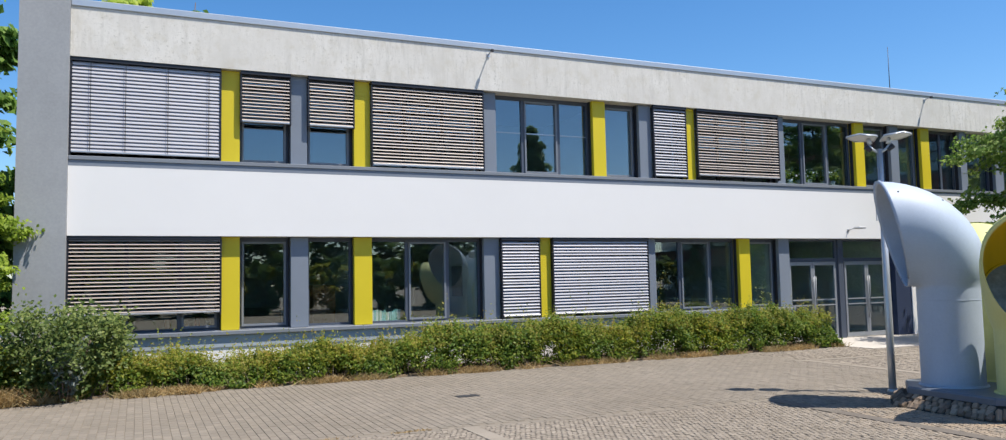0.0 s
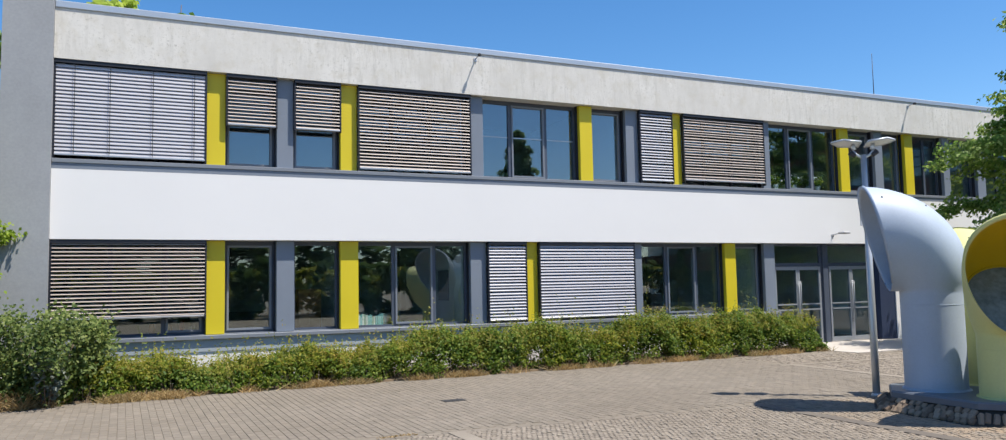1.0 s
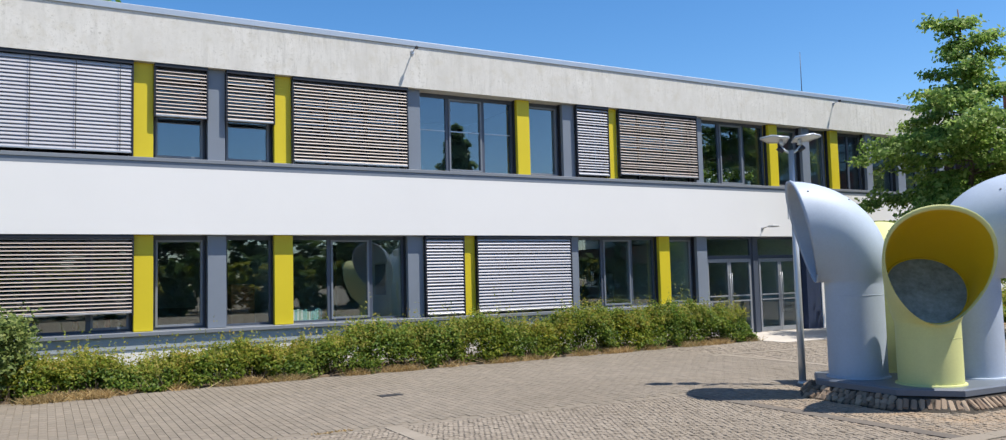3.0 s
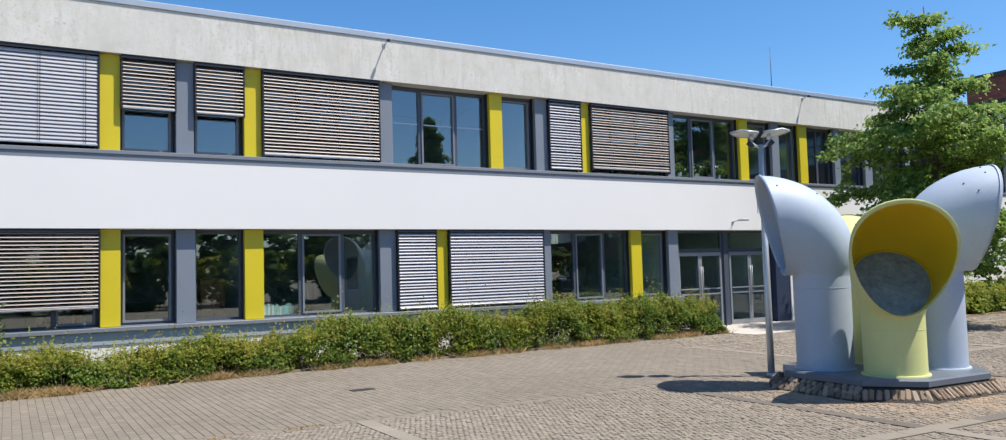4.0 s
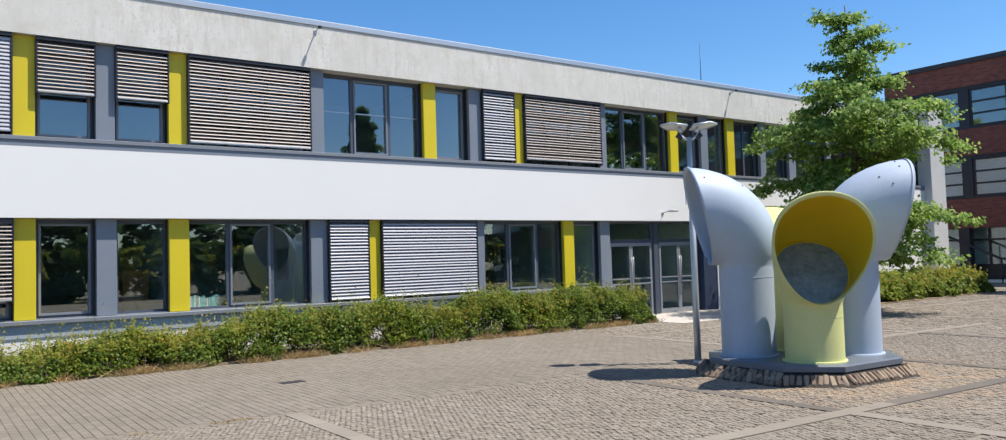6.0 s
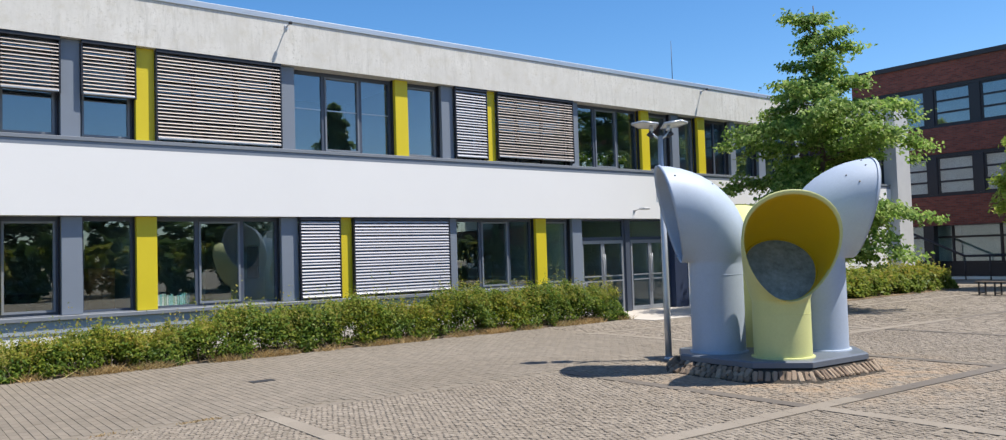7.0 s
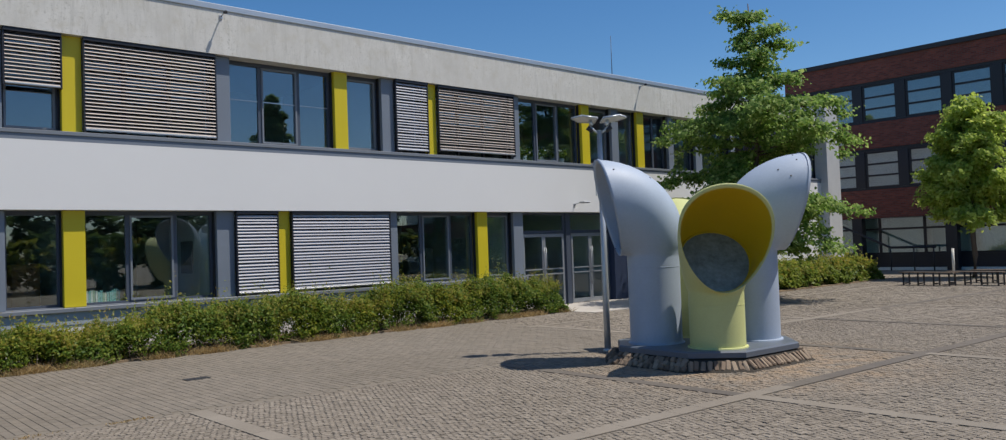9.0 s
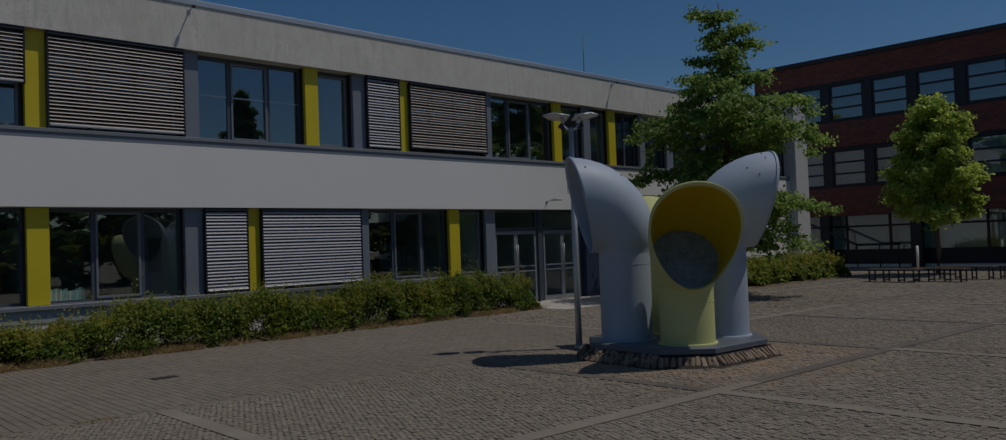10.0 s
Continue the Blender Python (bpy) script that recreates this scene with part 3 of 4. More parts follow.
for side in range(8):
    a0, a1 = CORNERS[side], CORNERS[side + 1]
    for rr, zz, step, kinds in (((1.525, 0.02, 0.096, small_setts), (1.46, 0.06, 0.096, small_setts), (1.38, 0.11, 0.096, small_setts)) if side == 7 else ((1.465, 0.058, 0.083, tall_setts),)):
        p0, p1 = Vector((rr * math.cos(a0), rr * math.sin(a0), zz)), Vector((rr * math.cos(a1), rr * math.sin(a1), zz))
        cnt = max(1, int((p1 - p0).length / step))
        for i in range(cnt):
            s = new("sett", random.choice(kinds))
            s.parent = base
            s.location = p0.lerp(p1, (i + 0.5) / cnt) + Vector((random.uniform(-0.014, 0.014), random.uniform(-0.014, 0.014), random.uniform(-0.014, 0.010)))
            s.rotation_euler = (radians(random.uniform(-12, 12) - 46), radians(random.uniform(-14, 14)), (a0 + a1) / 2 + math.pi / 2 + radians(random.uniform(-6, 6)))


def horn(angle, ring, z_bend, outer, inner, label):
    """A standing pipe that bends outward into a wide hooded mouth, cut off slanting; local +x points outward."""
    a = radians(angle)
    h = empty("horn", label, "sculpture", "play sculpture horns")
    h.matrix_world = pose(CX + ring * math.cos(a), CY + ring * math.sin(a), ZS, 0, 0, angle)
    R, N, zb = 0.395, 44, z_bend - ZS

    def rings(shrink):
        sections = []
        for z in (0.0, zb * 0.5, zb - 0.05):
            sections.append([Vector(((R - shrink) * math.cos(t), (R - shrink) * math.sin(t), z)) for t in (2 * math.pi * k / N for k in range(N))])
        K = 16
        for i in range(K + 1):
            s = i / K
            phi = radians(102.5 * s)
            # hinge at the outer wall, swung up and outward; grows from pipe to mouth
            lip = s
            hinge = Vector((R + 0.105 * lip - shrink, 0, zb))
            length = (2 * R + 0.105 * lip + 0.63 * s) - 2 * shrink
            half = (R + (0.64 - R) * s) - shrink
            d = Vector((-math.cos(phi), 0, math.sin(phi)))
            sec = []
            for k in range(N):
                t = 2 * math.pi * k / N
                u = -math.cos(t)
                egg = 1 + 0.22 * s * u
                sec.append(hinge + d * (length * (u + 1) / 2) + Vector((0, half * math.sin(t) * egg, 0)))
            sections.append(sec)
        return sections

    def skin(sections, flip):
        bm = bmesh.new()
        vs = [[bm.verts.new(p) for p in sec] for sec in sections]
        for a_, b_ in zip(vs, vs[1:]):
            for k in range(N):
                q = (a_[k], a_[(k + 1) % N], b_[(k + 1) % N], b_[k])
                bm.faces.new(q[::-1] if flip else q).smooth = True
        return bm

    so, si = rings(0.0), rings(0.025)
    part("shell", skin(so, False), outer, h)
    part("lining", skin(si[3:], True), inner, h)
    bm = bmesh.new()
    o, i_ = so[-1], si[-1]
    out_dir = Vector((math.sin(radians(102.5)), 0, math.cos(radians(102.5))))
    rb = [bm.verts.new(p + (p - c).normalized() * 0.010 + out_dir * 0.010) for p, c in zip(o, i_)]
    rc = [bm.verts.new(c + out_dir * 0.010) for c in i_]
    rd = [bm.verts.new(c - out_dir * 0.03) for c in i_]
    re = [bm.verts.new(p + (p - c).normalized() * 0.010 - out_dir * 0.03) for p, c in zip(o, i_)]
    for p_, q_ in ((re, rb), (rb, rc), (rc, rd)):
        for k in range(N):
            bm.faces.new((p_[k], p_[(k + 1) % N], q_[(k + 1) % N], q_[k])).smooth = True
    bmesh.ops.recalc_face_normals(bm, faces=bm.faces)
    part("rim", bm, outer, h, "rolled rim of the mouth")
    bm = bmesh.new()
    sec = si[3 + 8]
    c = sum(sec, Vector()) / N
    cv = bm.verts.new(c)
    vs = [bm.verts.new(c + (p - c) * 0.995) for p in sec]
    for k in range(N):
        bm.faces.new((cv, vs[k], vs[(k + 1) % N]))
    bmesh.ops.recalc_face_normals(bm, faces=bm.faces)
    part("inner_board", bm, DISC, h, "stained grey board closing the pipe")
    bm = bmesh.new()
    pts = [c + (p - c) * 0.985 + out_dir * 0.012 for p in sec]
    tube(bm, pts + [pts[0]], [0.012] * (N + 1), 6, False)
    part("board_ring", bm, inner, h)
    for zz in (zb - 0.19,):
        bm = bmesh.new()
        ringp = [Vector(((R + 0.001) * math.cos(t), (R + 0.001) * math.sin(t), zz)) for t in (2 * math.pi * k / N for k in range(N + 1))]
        tube(bm, ringp, [0.0028] * (N + 1), 5, False)
        part("seam", bm, outer, h)
    for k, i2 in ((26, 15), (24, 15), (27, 13), (22, 12), (19, 11), (17, 15), (29, 14)):
        q, nn = so[3 + i2][k], (so[3 + i2][k] - sum(so[3 + i2], Vector()) / N).normalized()
        part("bolt", tube(bmesh.new(), [q - nn * 0.004, q + nn * 0.008], [0.014, 0.011], 8), DARK, h)
    bm = bmesh.new()
    prof = [(R + 0.002, 0.022), (R + 0.032, 0.017), (R + 0.036, 0.0)]
    vs = [[bm.verts.new((r * math.cos(t), r * math.sin(t), z)) for t in (2 * math.pi * k / N for k in range(N))] for r, z in prof]
    for p_, q_ in zip(vs, vs[1:]):
        for k in range(N):
            bm.faces.new((q_[k], q_[(k + 1) % N], p_[(k + 1) % N], p_[k]))
    part("foot_flange", bm, outer, h)


SHORT = "short pale yellow horn, deep yellow inside, standing on the plinth"
TALL = "tall pale blue-grey horn with hooded mouth, standing on the plinth"
horn(228.5, 0.767, 1.06, HORN_YELLOW, HORN_INSIDE, SHORT)
horn(48.5, 0.767, 1.06, HORN_YELLOW, HORN_INSIDE, SHORT)
horn(139, 0.74, 1.61, HORN_GREY, HORN_GREY, TALL)
horn(318.5, 0.767, 1.61, HORN_GREY, HORN_GREY, TALL)

# ---- lamp post ----
LAMP_PALE = paint("pale_lamp_lacquer", (0.60, 0.62, 0.63), 0.45, vary=0.06)
post = empty("street_lamp", "galvanised lamp post with two tilted flat heads", "street lamp", at=(10.46, 8.97, 0))
part("pole", tube(bmesh.new(), [(0, 0, -0.05), (0, 0, 1.0), (0.0, 0, 3.72)], [0.055, 0.055, 0.04], 14), ZINC, post)
part("collar", tube(bmesh.new(), [(0, 0, 0.0), (0, 0, 0.05)], [0.085, 0.07], 14), ZINC, post)
AX = Vector((0.80, -0.60, 0)).normalized()
for sgn in (-1, 1):
    d = AX * sgn
    e = Vector((-d.y, d.x, 0))
    bm = bmesh.new()
    tube(bm, [Vector((0, 0, 3.66)), d * 0.10 + Vector((0, 0, 3.72)), d * 0.16 + Vector((0, 0, 3.80))], [0.022, 0.02, 0.02], 8)
    part("arm", bm, ZINC, post)
    part("spotlight", tube(bmesh.new(), [d * 0.12 + Vector((0, 0, 3.70)), d * 0.2 + Vector((0, 0, 3.77))], [0.035, 0.045], 10), DARK, post)
    bm = bmesh.new()
    vs = []
    for dz in (0, 0.022):
        for u, w in ((0.05, 0.13), (0.32, 0.17), (0.47, 0.0), (0.32, -0.17), (0.05, -0.13)):
            vs.append(bm.verts.new(d * u + e * w + Vector((0, 0, 3.88 + 0.10 * u - 0.16 * w * sgn + dz))))
    bm.faces.new(vs[:5][::-1]), bm.faces.new(vs[5:])
    for k in range(5):
        bm.faces.new((vs[k], vs[(k + 1) % 5], vs[5 + (k + 1) % 5], vs[5 + k]))
    bmesh.ops.recalc_face_normals(bm, faces=bm.faces)
    rim = [v.co.copy() for v in vs[:5]]
    part("reflector_panel", bm, LAMP_PALE, post)
    bm = bmesh.new()
    for k in range(5):
        tube(bm, [rim[k], rim[(k + 1) % 5]], [0.013, 0.013], 6)
    part("rim", bm, ZINC, post)
    part("joint", tube(bmesh.new(), [d * 0.13 + Vector((0, 0, 3.80)), d * 0.15 + Vector((0, 0, 3.89))], [0.035, 0.03], 10), ZINC, post)
bx("sign", (-0.22, 0.22, -0.078, -0.058, 2.60, 2.82), LAMP_PALE, post, "small pale sign plate", 0.004)



# ---- brick building across the yard: face at x = 41.6 ----
BX = 41.6
bb = [("wall_brick", 9.55, 10.65), ("wall_brick", 6.15, 7.45), ("wall_brick", 2.62, 4.05)]
for nm, z0, z1 in bb:
    bx(nm, (BX, BX + 0.4, -30, 22.5, z0, z1), BRICK, label="dark red brick wall band", kind="structure")
bx("trim_brick_coping", (BX - 0.12, BX + 0.5, -30, 22.6, 10.653, 10.88), DARK, label="dark metal roof edge", kind="structure")
bx("wall_brick_end", (BX + 0.403, BX + 14, 22.2, 22.5, 0, 10.65), BRICK, label="brick end wall", kind="structure")
bx("wall_brick_back", (BX + 4.0, BX + 4.2, -30, 22.2, -0.2, 10.65), ROOM, label="inner wall of the brick building", kind="structure")
bx("roof_brick", (BX + 0.403, BX + 14, -30, 22.2, 10.3, 10.65), DARK, label="flat roof", kind="structure")
for z in (7.45, 4.05, -0.1):
    bx("floor_brick", (BX + 0.403, BX + 4.0, -30, 22.2, z - 0.3 if z > 0 else -0.3, z if z > 0 else 0.1), ROOM, label="floor slab of the brick building", kind="structure")
PALE = paint("pale_curtain", (0.55, 0.56, 0.55), 0.9)


def brick_window(n, y0, y1, z0, z1, shaded):
    w = empty("window_%d" % n, "dark framed window of three stacked panes", "window", kind="structure")
    f = 0.09
    bm = bmesh.new()
    box(bm, BX + 0.12, BX + 0.24, y0, y0 + f, z0, z1), box(bm, BX + 0.12, BX + 0.24, y1 - f, y1, z0, z1)
    h = (z1 - z0 - f) / 3
    for k in range(4):
        box(bm, BX + 0.122, BX + 0.238, y0 + f, y1 - f, z0 + k * h, z0 + k * h + f)
    part("frame", bm, BLACKISH, w)
    for k in range(3):
        p = bx("pane", (BX + 0.17, BX + 0.18, y0 + f, y1 - f, z0 + k * h + f, z0 + (k + 1) * h), GLASS_UP, w)
        p.visible_shadow = False
    if shaded:
        bx("shade", (BX + 0.42, BX + 0.44, y0 + 0.02, y1 - 0.02, z0 + 0.05, z1 - 0.03), PALE, w, "pale drawn window shade")


for z0, z1 in ((7.45, 9.55), (4.05, 6.15)):
    y = 20.92
    while y > -16:
        n += 1
        bx("brick_pier", (BX + 0.066, BX + 0.35, y - 0.43, y, z0 + 0.104, z1 - 0.152), BLACKISH, label="dark pier between windows", kind="structure")
        brick_window(n, y - 2.143, y - 0.433, z0 + 0.1, z1 - 0.15, z0 < 5)
        y -= 2.145
    bx("trim_window_strip", (BX + 0.06, BX + 0.36, -16, 22.2, z0 + 0.003, z0 + 0.1), BLACKISH, label="dark strip below the windows", kind="structure")
    bx("trim_window_strip", (BX + 0.06, BX + 0.36, -16, 22.2, z1 - 0.148, z1 - 0.003), BLACKISH, label="dark strip above the windows", kind="structure")
plate = bx("wall_sign", (BX - 0.03, BX - 0.002, 19.35, 19.95, 6.48, 6.60), PALE, None, "small pale sign plate on the brick wall", 0.004)
tagged(plate, category="sign")
# ground storey of posts and large panes set back
bx("trim_low_wall", (BX + 0.9, BX + 1.2, -30, 22.2, 0.1, 0.75), BLACKISH, label="dark low wall below the shop-like glazing", kind="structure")
y = 20.4
while y > -14:
    n += 1
    w = empty("window_%d" % n, "large ground floor window with pale shade behind", "window", kind="structure")
    bm = bmesh.new()
    box(bm, BX + 0.95, BX + 1.05, y - 0.12, y, 0.75, 2.62), box(bm, BX + 0.952, BX + 1.048, y - 2.2, y - 0.12, 2.0, 2.1)
    box(bm, BX + 0.952, BX + 1.048, y - 2.2, y - 0.12, 0.75, 0.85)
    part("frame", bm, BLACKISH, w)
    bx("pane", (BX + 0.99, BX + 1.0, y - 2.2, y - 0.12, 0.85, 2.62), GLASS_LOW, w).visible_shadow = False
    bx("shade", (BX + 1.3, BX + 1.33, y - 2.1, y - 0.3, 0.85, 2.55), PALE, w)
    y -= 2.2
for y in (18.9, 14.42, 9.9, 5.4, 0.9):
    bx("column", (BX + 0.05, BX + 0.5, y - 0.25, y + 0.25, -0.02, 2.617), BLACKISH, label="dark column under the brick wall", kind="structure")
rail = empty("ramp_railing", "dark sloping railing before the brick building", "railing", at=(BX - 0.6, 0, 0))
part("sloping_bar", tube(bmesh.new(), [(0, 19.9, 2.5), (0, 17.0, 1.12), (0, 14.9, 1.12)], [0.06] * 3, 8), DARK, rail)
for y in (19.6, 18.4, 17.0, 15.9, 15.0):
    part("post", tube(bmesh.new(), [(0, y, -0.02), (0, y, 1.1 + max(0, (y - 17.0) * 0.46))], [0.035] * 2, 8), DARK, rail)


def bench(x, y, turn):
    b = empty("bench", "dark slatted bench on thin metal legs", "bench", "yard benches")
    b.matrix_world = pose(x, y, 0, 0, 0, turn)
    for k in range(4):
        bx("slat", (-0.95, 0.95, -0.22 + k * 0.115, -0.13 + k * 0.115, 0.42, 0.455), BARK, b)
    for u in (-0.8, -0.27, 0.27, 0.8):
        bm = bmesh.new()
        box(bm, u - 0.02, u + 0.02, -0.2, -0.16, 0, 0.417), box(bm, u - 0.02, u + 0.02, 0.16, 0.2, 0, 0.417), box(bm, u - 0.02, u + 0.02, -0.16, 0.16, 0.05, 0.09)
        part("leg_frame", bm, DARK, b)


bench(29.3, 10.9, 80), bench(29.8, 9.6, 80), bench(31.2, 9.2, 85), bench(31.6, 7.4, 85)
bollard = empty("bollard", "white and dark marker post", "bollard", at=(36.5, 12.6, 0))
part("post", tube(bmesh.new(), [(0, 0, -0.02), (0, 0, 1.1)], [0.05, 0.05], 10), WHITE, bollard)


# ---- plants ----
def limb_path(rng, p, d, length, bend, steps=5):
    pts = [p.copy()]
    for _ in range(steps):
        d = (d + Vector(rng.normal(size=3)) * bend - Vector((0, 0, 0.05))).normalized()
        p = p + d * (length / steps)
        pts.append(p.copy())
    return pts


def tree(seed, x, y, height, radius, z_crown, nleaf, size, material, label, cone=0.7, trunk=0.11, limbs=46, face=0.8, profile=None, tiers=0, vary=(0.62, 0.96), rise=(-0.22, 0.12)):
    """Tapered trunk, side limbs, and leaves in sprays along the limbs; cone: how far the crown narrows to its top."""
    rng = np.random.default_rng(seed)
    t = empty("tree", label, "tree", at=(x, y, 0))
    bm = bmesh.new()
    spine = [Vector((0.06 * math.sin(k * 1.7), 0.06 * math.cos(k * 2.3), height * k / 8)) for k in range(9)]
    spine[0].x = spine[0].y = 0
    tube(bm, spine, [trunk * (1 - k / 8.6) + 0.008 for k in range(9)], 10)
    sprays = []
    for i in range(limbs):
        f = (i + 0.5) / limbs
        z = z_crown + (height * 0.97 - z_crown) * f ** (1.45 if profile else 0.9)
        rel = (z - z_crown) / (height - z_crown)
        reach = radius * (min(1.0, 0.62 + rel * 2.2) * (1 - rel) ** cone + 0.06) * rng.uniform(0.55, 1.25)
        if profile:
            if tiers:
                z = z + (round(rel * tiers) / tiers - rel) * (height - z_crown) * 0.6
            reach = float(np.interp(z, [q[0] for q in profile], [q[1] for q in profile])) * rng.uniform(*vary)
        ang = i * 2.4 + rng.uniform(-0.4, 0.4)
        k = min(7, int(z / height * 8))
        p = spine[k].lerp(spine[k + 1], z / height * 8 - k)
        d = Vector((math.cos(ang), math.sin(ang), rng.uniform(0.0, 0.5) * (0.6 + rel) if not profile else rng.uniform(*rise) + 0.35 * rel))
        pts = limb_path(rng, p, d.normalized(), reach, 0.16)
        tube(bm, pts, [max(0.006, trunk * 0.33 * (1 - j / 5.4) * (0.4 + reach / radius * 0.6)) for j in range(6)], 5)
        arr = np.array([tuple(q) for q in pts])
        sprays.append((arr, reach))
        if profile:
            for j in (1, 2, 3, 4):
                for side in (-1, 1):
                    along = (pts[j + 1] - pts[j]).normalized()
                    out_ = (along + Vector((-along.y, along.x, 0)) * side * rng.uniform(0.7, 1.2)).normalized()
                    twig = limb_path(rng, pts[j], out_, reach * rng.uniform(0.22, 0.42), 0.14)
                    tube(bm, twig, [0.008 * (1 - q / 7) for q in range(6)], 4)
                    sprays.append((np.array([tuple(q) for q in twig]), reach * 0.36))
    part("trunk", bm, BARK, t)
    tot = sum(r ** 1.35 for _, r in sprays)
    pts = []
    for arr, r in sprays:
        m = int(nleaf * r ** 1.35 / tot)
        clumps = max(4, int(r * (15 if profile else 11)))
        u = rng.beta(1.9, 0.9, clumps) * 4.999
        j = u.astype(int)
        cen = arr[j] + (arr[np.minimum(j + 1, 5)] - arr[j]) * (u - j)[:, None]
        cen = cen + rng.normal(size=cen.shape) * np.array([0.20, 0.20, 0.10]) * (0.5 + r / radius) * (radius / 3) * (0.45 if profile else 1)
        pick = rng.integers(0, clumps, m)
        off = rng.normal(size=(m, 3)) * np.array([0.16, 0.16, 0.06 + 0.08 * (rise[1] > 0.5)]) * (radius / 3) ** 0.5 * (0.8 if profile else 1)
        pts.append(cen[pick] + off)
    pts = np.concatenate(pts)
    way = pts * np.array([1, 1, 0])
    way = way / (np.linalg.norm(way, axis=1)[:, None] + 0.05)
    me = quad_mesh("crown", leaves(rng, pts, size, 0.35 + 1.2 * (face == 0), 1.5, way * face), material)
    c = new("crown", me)
    c.parent = t
    tagged(c, kind="stuff")
    return t


def fir(seed, x, y, height, radius, nleaf):
    rng = np.random.default_rng(seed)
    t = empty("conifer", "tall dark green conifer", "tree", at=(x, y, 0))
    part("trunk", tube(bmesh.new(), [(0, 0, -0.1), (0, 0, height)], [0.22, 0.02], 8), BARK, t)
    tier = rng.integers(0, 26, nleaf)
    rel = (tier + rng.uniform(0, 0.5, nleaf)) / 26
    lobes = rng.integers(0, 9, nleaf) * 0.698 + tier * 1.3 + rng.normal(size=nleaf) * 0.16
    rad = radius * (1 - rel) ** 0.62 * rng.beta(1.6, 1, nleaf) * (0.75 + 0.25 * np.sin(tier * 4.1 + lobes * 2))
    z = 1.2 + rel * (height - 1.2) - rad * 0.35 + rng.normal(size=nleaf) * 0.08
    me = quad_mesh("crown", leaves(rng, np.stack([np.cos(lobes) * rad, np.sin(lobes) * rad, z], 1), 0.30), LEAF_FIR)
    c = new("crown", me)
    c.parent = t
    tagged(c, kind="stuff")


def hedge(seed, x0, x1, y0, y1, h0, h1, n, material, label, size=0.06):
    """A loose hedge: leaves in uneven clumps over a bed, taller and lower along its length."""
    rng = np.random.default_rng(seed)
    ob = empty("hedge", label, "hedge")
    k = n // 36
    tuft = rng.integers(0, k, n)
    px = rng.uniform(x0, x1, k)[tuft] + rng.normal(size=n) * 0.07
    py = np.clip(rng.uniform(y0, y1, k)[tuft] + rng.normal(size=n) * 0.07, y0, y1)
    rise = rng.beta(1.5, 0.8, k)[tuft]

    def height(x, y):
        swell = np.interp(x, (x0, x0 + 7, x0 + 9.2, x0 + 11.2, x0 + 13.5, x0 + 15, x1), (0.36, 0.36, 0.62, 0.95, 0.70, 1.0, 0.92))
        return h0 + (h1 - h0) * (swell * 1.3 - 0.35 + 0.20 * np.sin(x * 2.3 + 1) + 0.14 * np.sin(x * 5.1 + y * 3) + 0.09 * np.sin(x * 11.3 - y * 5))

    py = py + 0.10 * np.sin(px * 3.1) * np.sin(px * 1.3 + 0.5) + 0.05 * np.sin(px * 9.7)
    v = np.clip((py - y0) / (y1 - y0), 0, 1)
    dome = np.clip(1 - np.abs(2 * v - 1) ** 2.6, 0, 1) ** 0.5
    end = np.clip(np.minimum(px - x0, x1 - px) / 0.5, 0, 1) ** 0.5
    top = height(px, py) * (0.30 + 0.70 * dome) * end
    z = top * np.clip(rise + rng.normal(size=n) * 0.10, 0.02, 1.05) + rng.exponential(0.035, n) * (rng.uniform(size=n) < 0.25)
    pts = np.stack([px, py, np.maximum(z, 0.04)], 1) + rng.normal(size=(n, 3)) * 0.02
    c = new("foliage", quad_mesh("foliage", leaves(rng, pts, size, 0.45, 1.9, np.array([0.1, -0.22, 0.0])), material))
    c.parent = ob
    tagged(c, kind="stuff")
    k = n // 15
    sx, sy = rng.uniform(x0 + 0.1, x1 - 0.1, k), rng.uniform(y0 + 0.15, y1 - 0.1, k)
    sh = height(sx, sy) * (0.25 + 0.75 * np.clip(1 - np.abs(2 * (sy - y0) / (y1 - y0) - 1) ** 2.6, 0, 1) ** 0.5)
    lean = rng.normal(size=(k, 2)) * 0.25
    up = 0.06 + rng.exponential(0.11, k)
    rows_ = []
    for j in range(14):
        f = j / 13
        rows_.append(np.stack([sx + lean[:, 0] * up * f, sy + lean[:, 1] * up * f, sh * 0.80 + up * f], 1) + rng.normal(size=(k, 3)) * 0.018)
    c = new("fresh_growth", quad_mesh("fresh_growth", leaves(rng, np.concatenate(rows_), size * 0.7, 0.3, 2.2, np.array([0.1, -0.4, 0.0])), LEAF_TIP))
    c.parent = ob
    tagged(c, kind="stuff")
    m = n // 30
    qx, qy = rng.uniform(x0, x1, m), rng.uniform(y0, y1, m)
    base_ = np.stack([qx, qy, np.full(m, 0.0)], 1)
    tip = base_ + np.stack([rng.normal(size=m) * 0.10, rng.normal(size=m) * 0.10, rng.uniform(0.3, 0.75, m) * h0], 1)
    side = np.stack([np.full(m, 0.006), np.full(m, 0.004), np.zeros(m)], 1)
    c = new("undergrowth", quad_mesh("undergrowth", np.stack([base_ - side, base_ + side, tip + side * 0.4, tip - side * 0.4], 1), BARK))
    c.parent = ob
    tagged(c, kind="stuff")


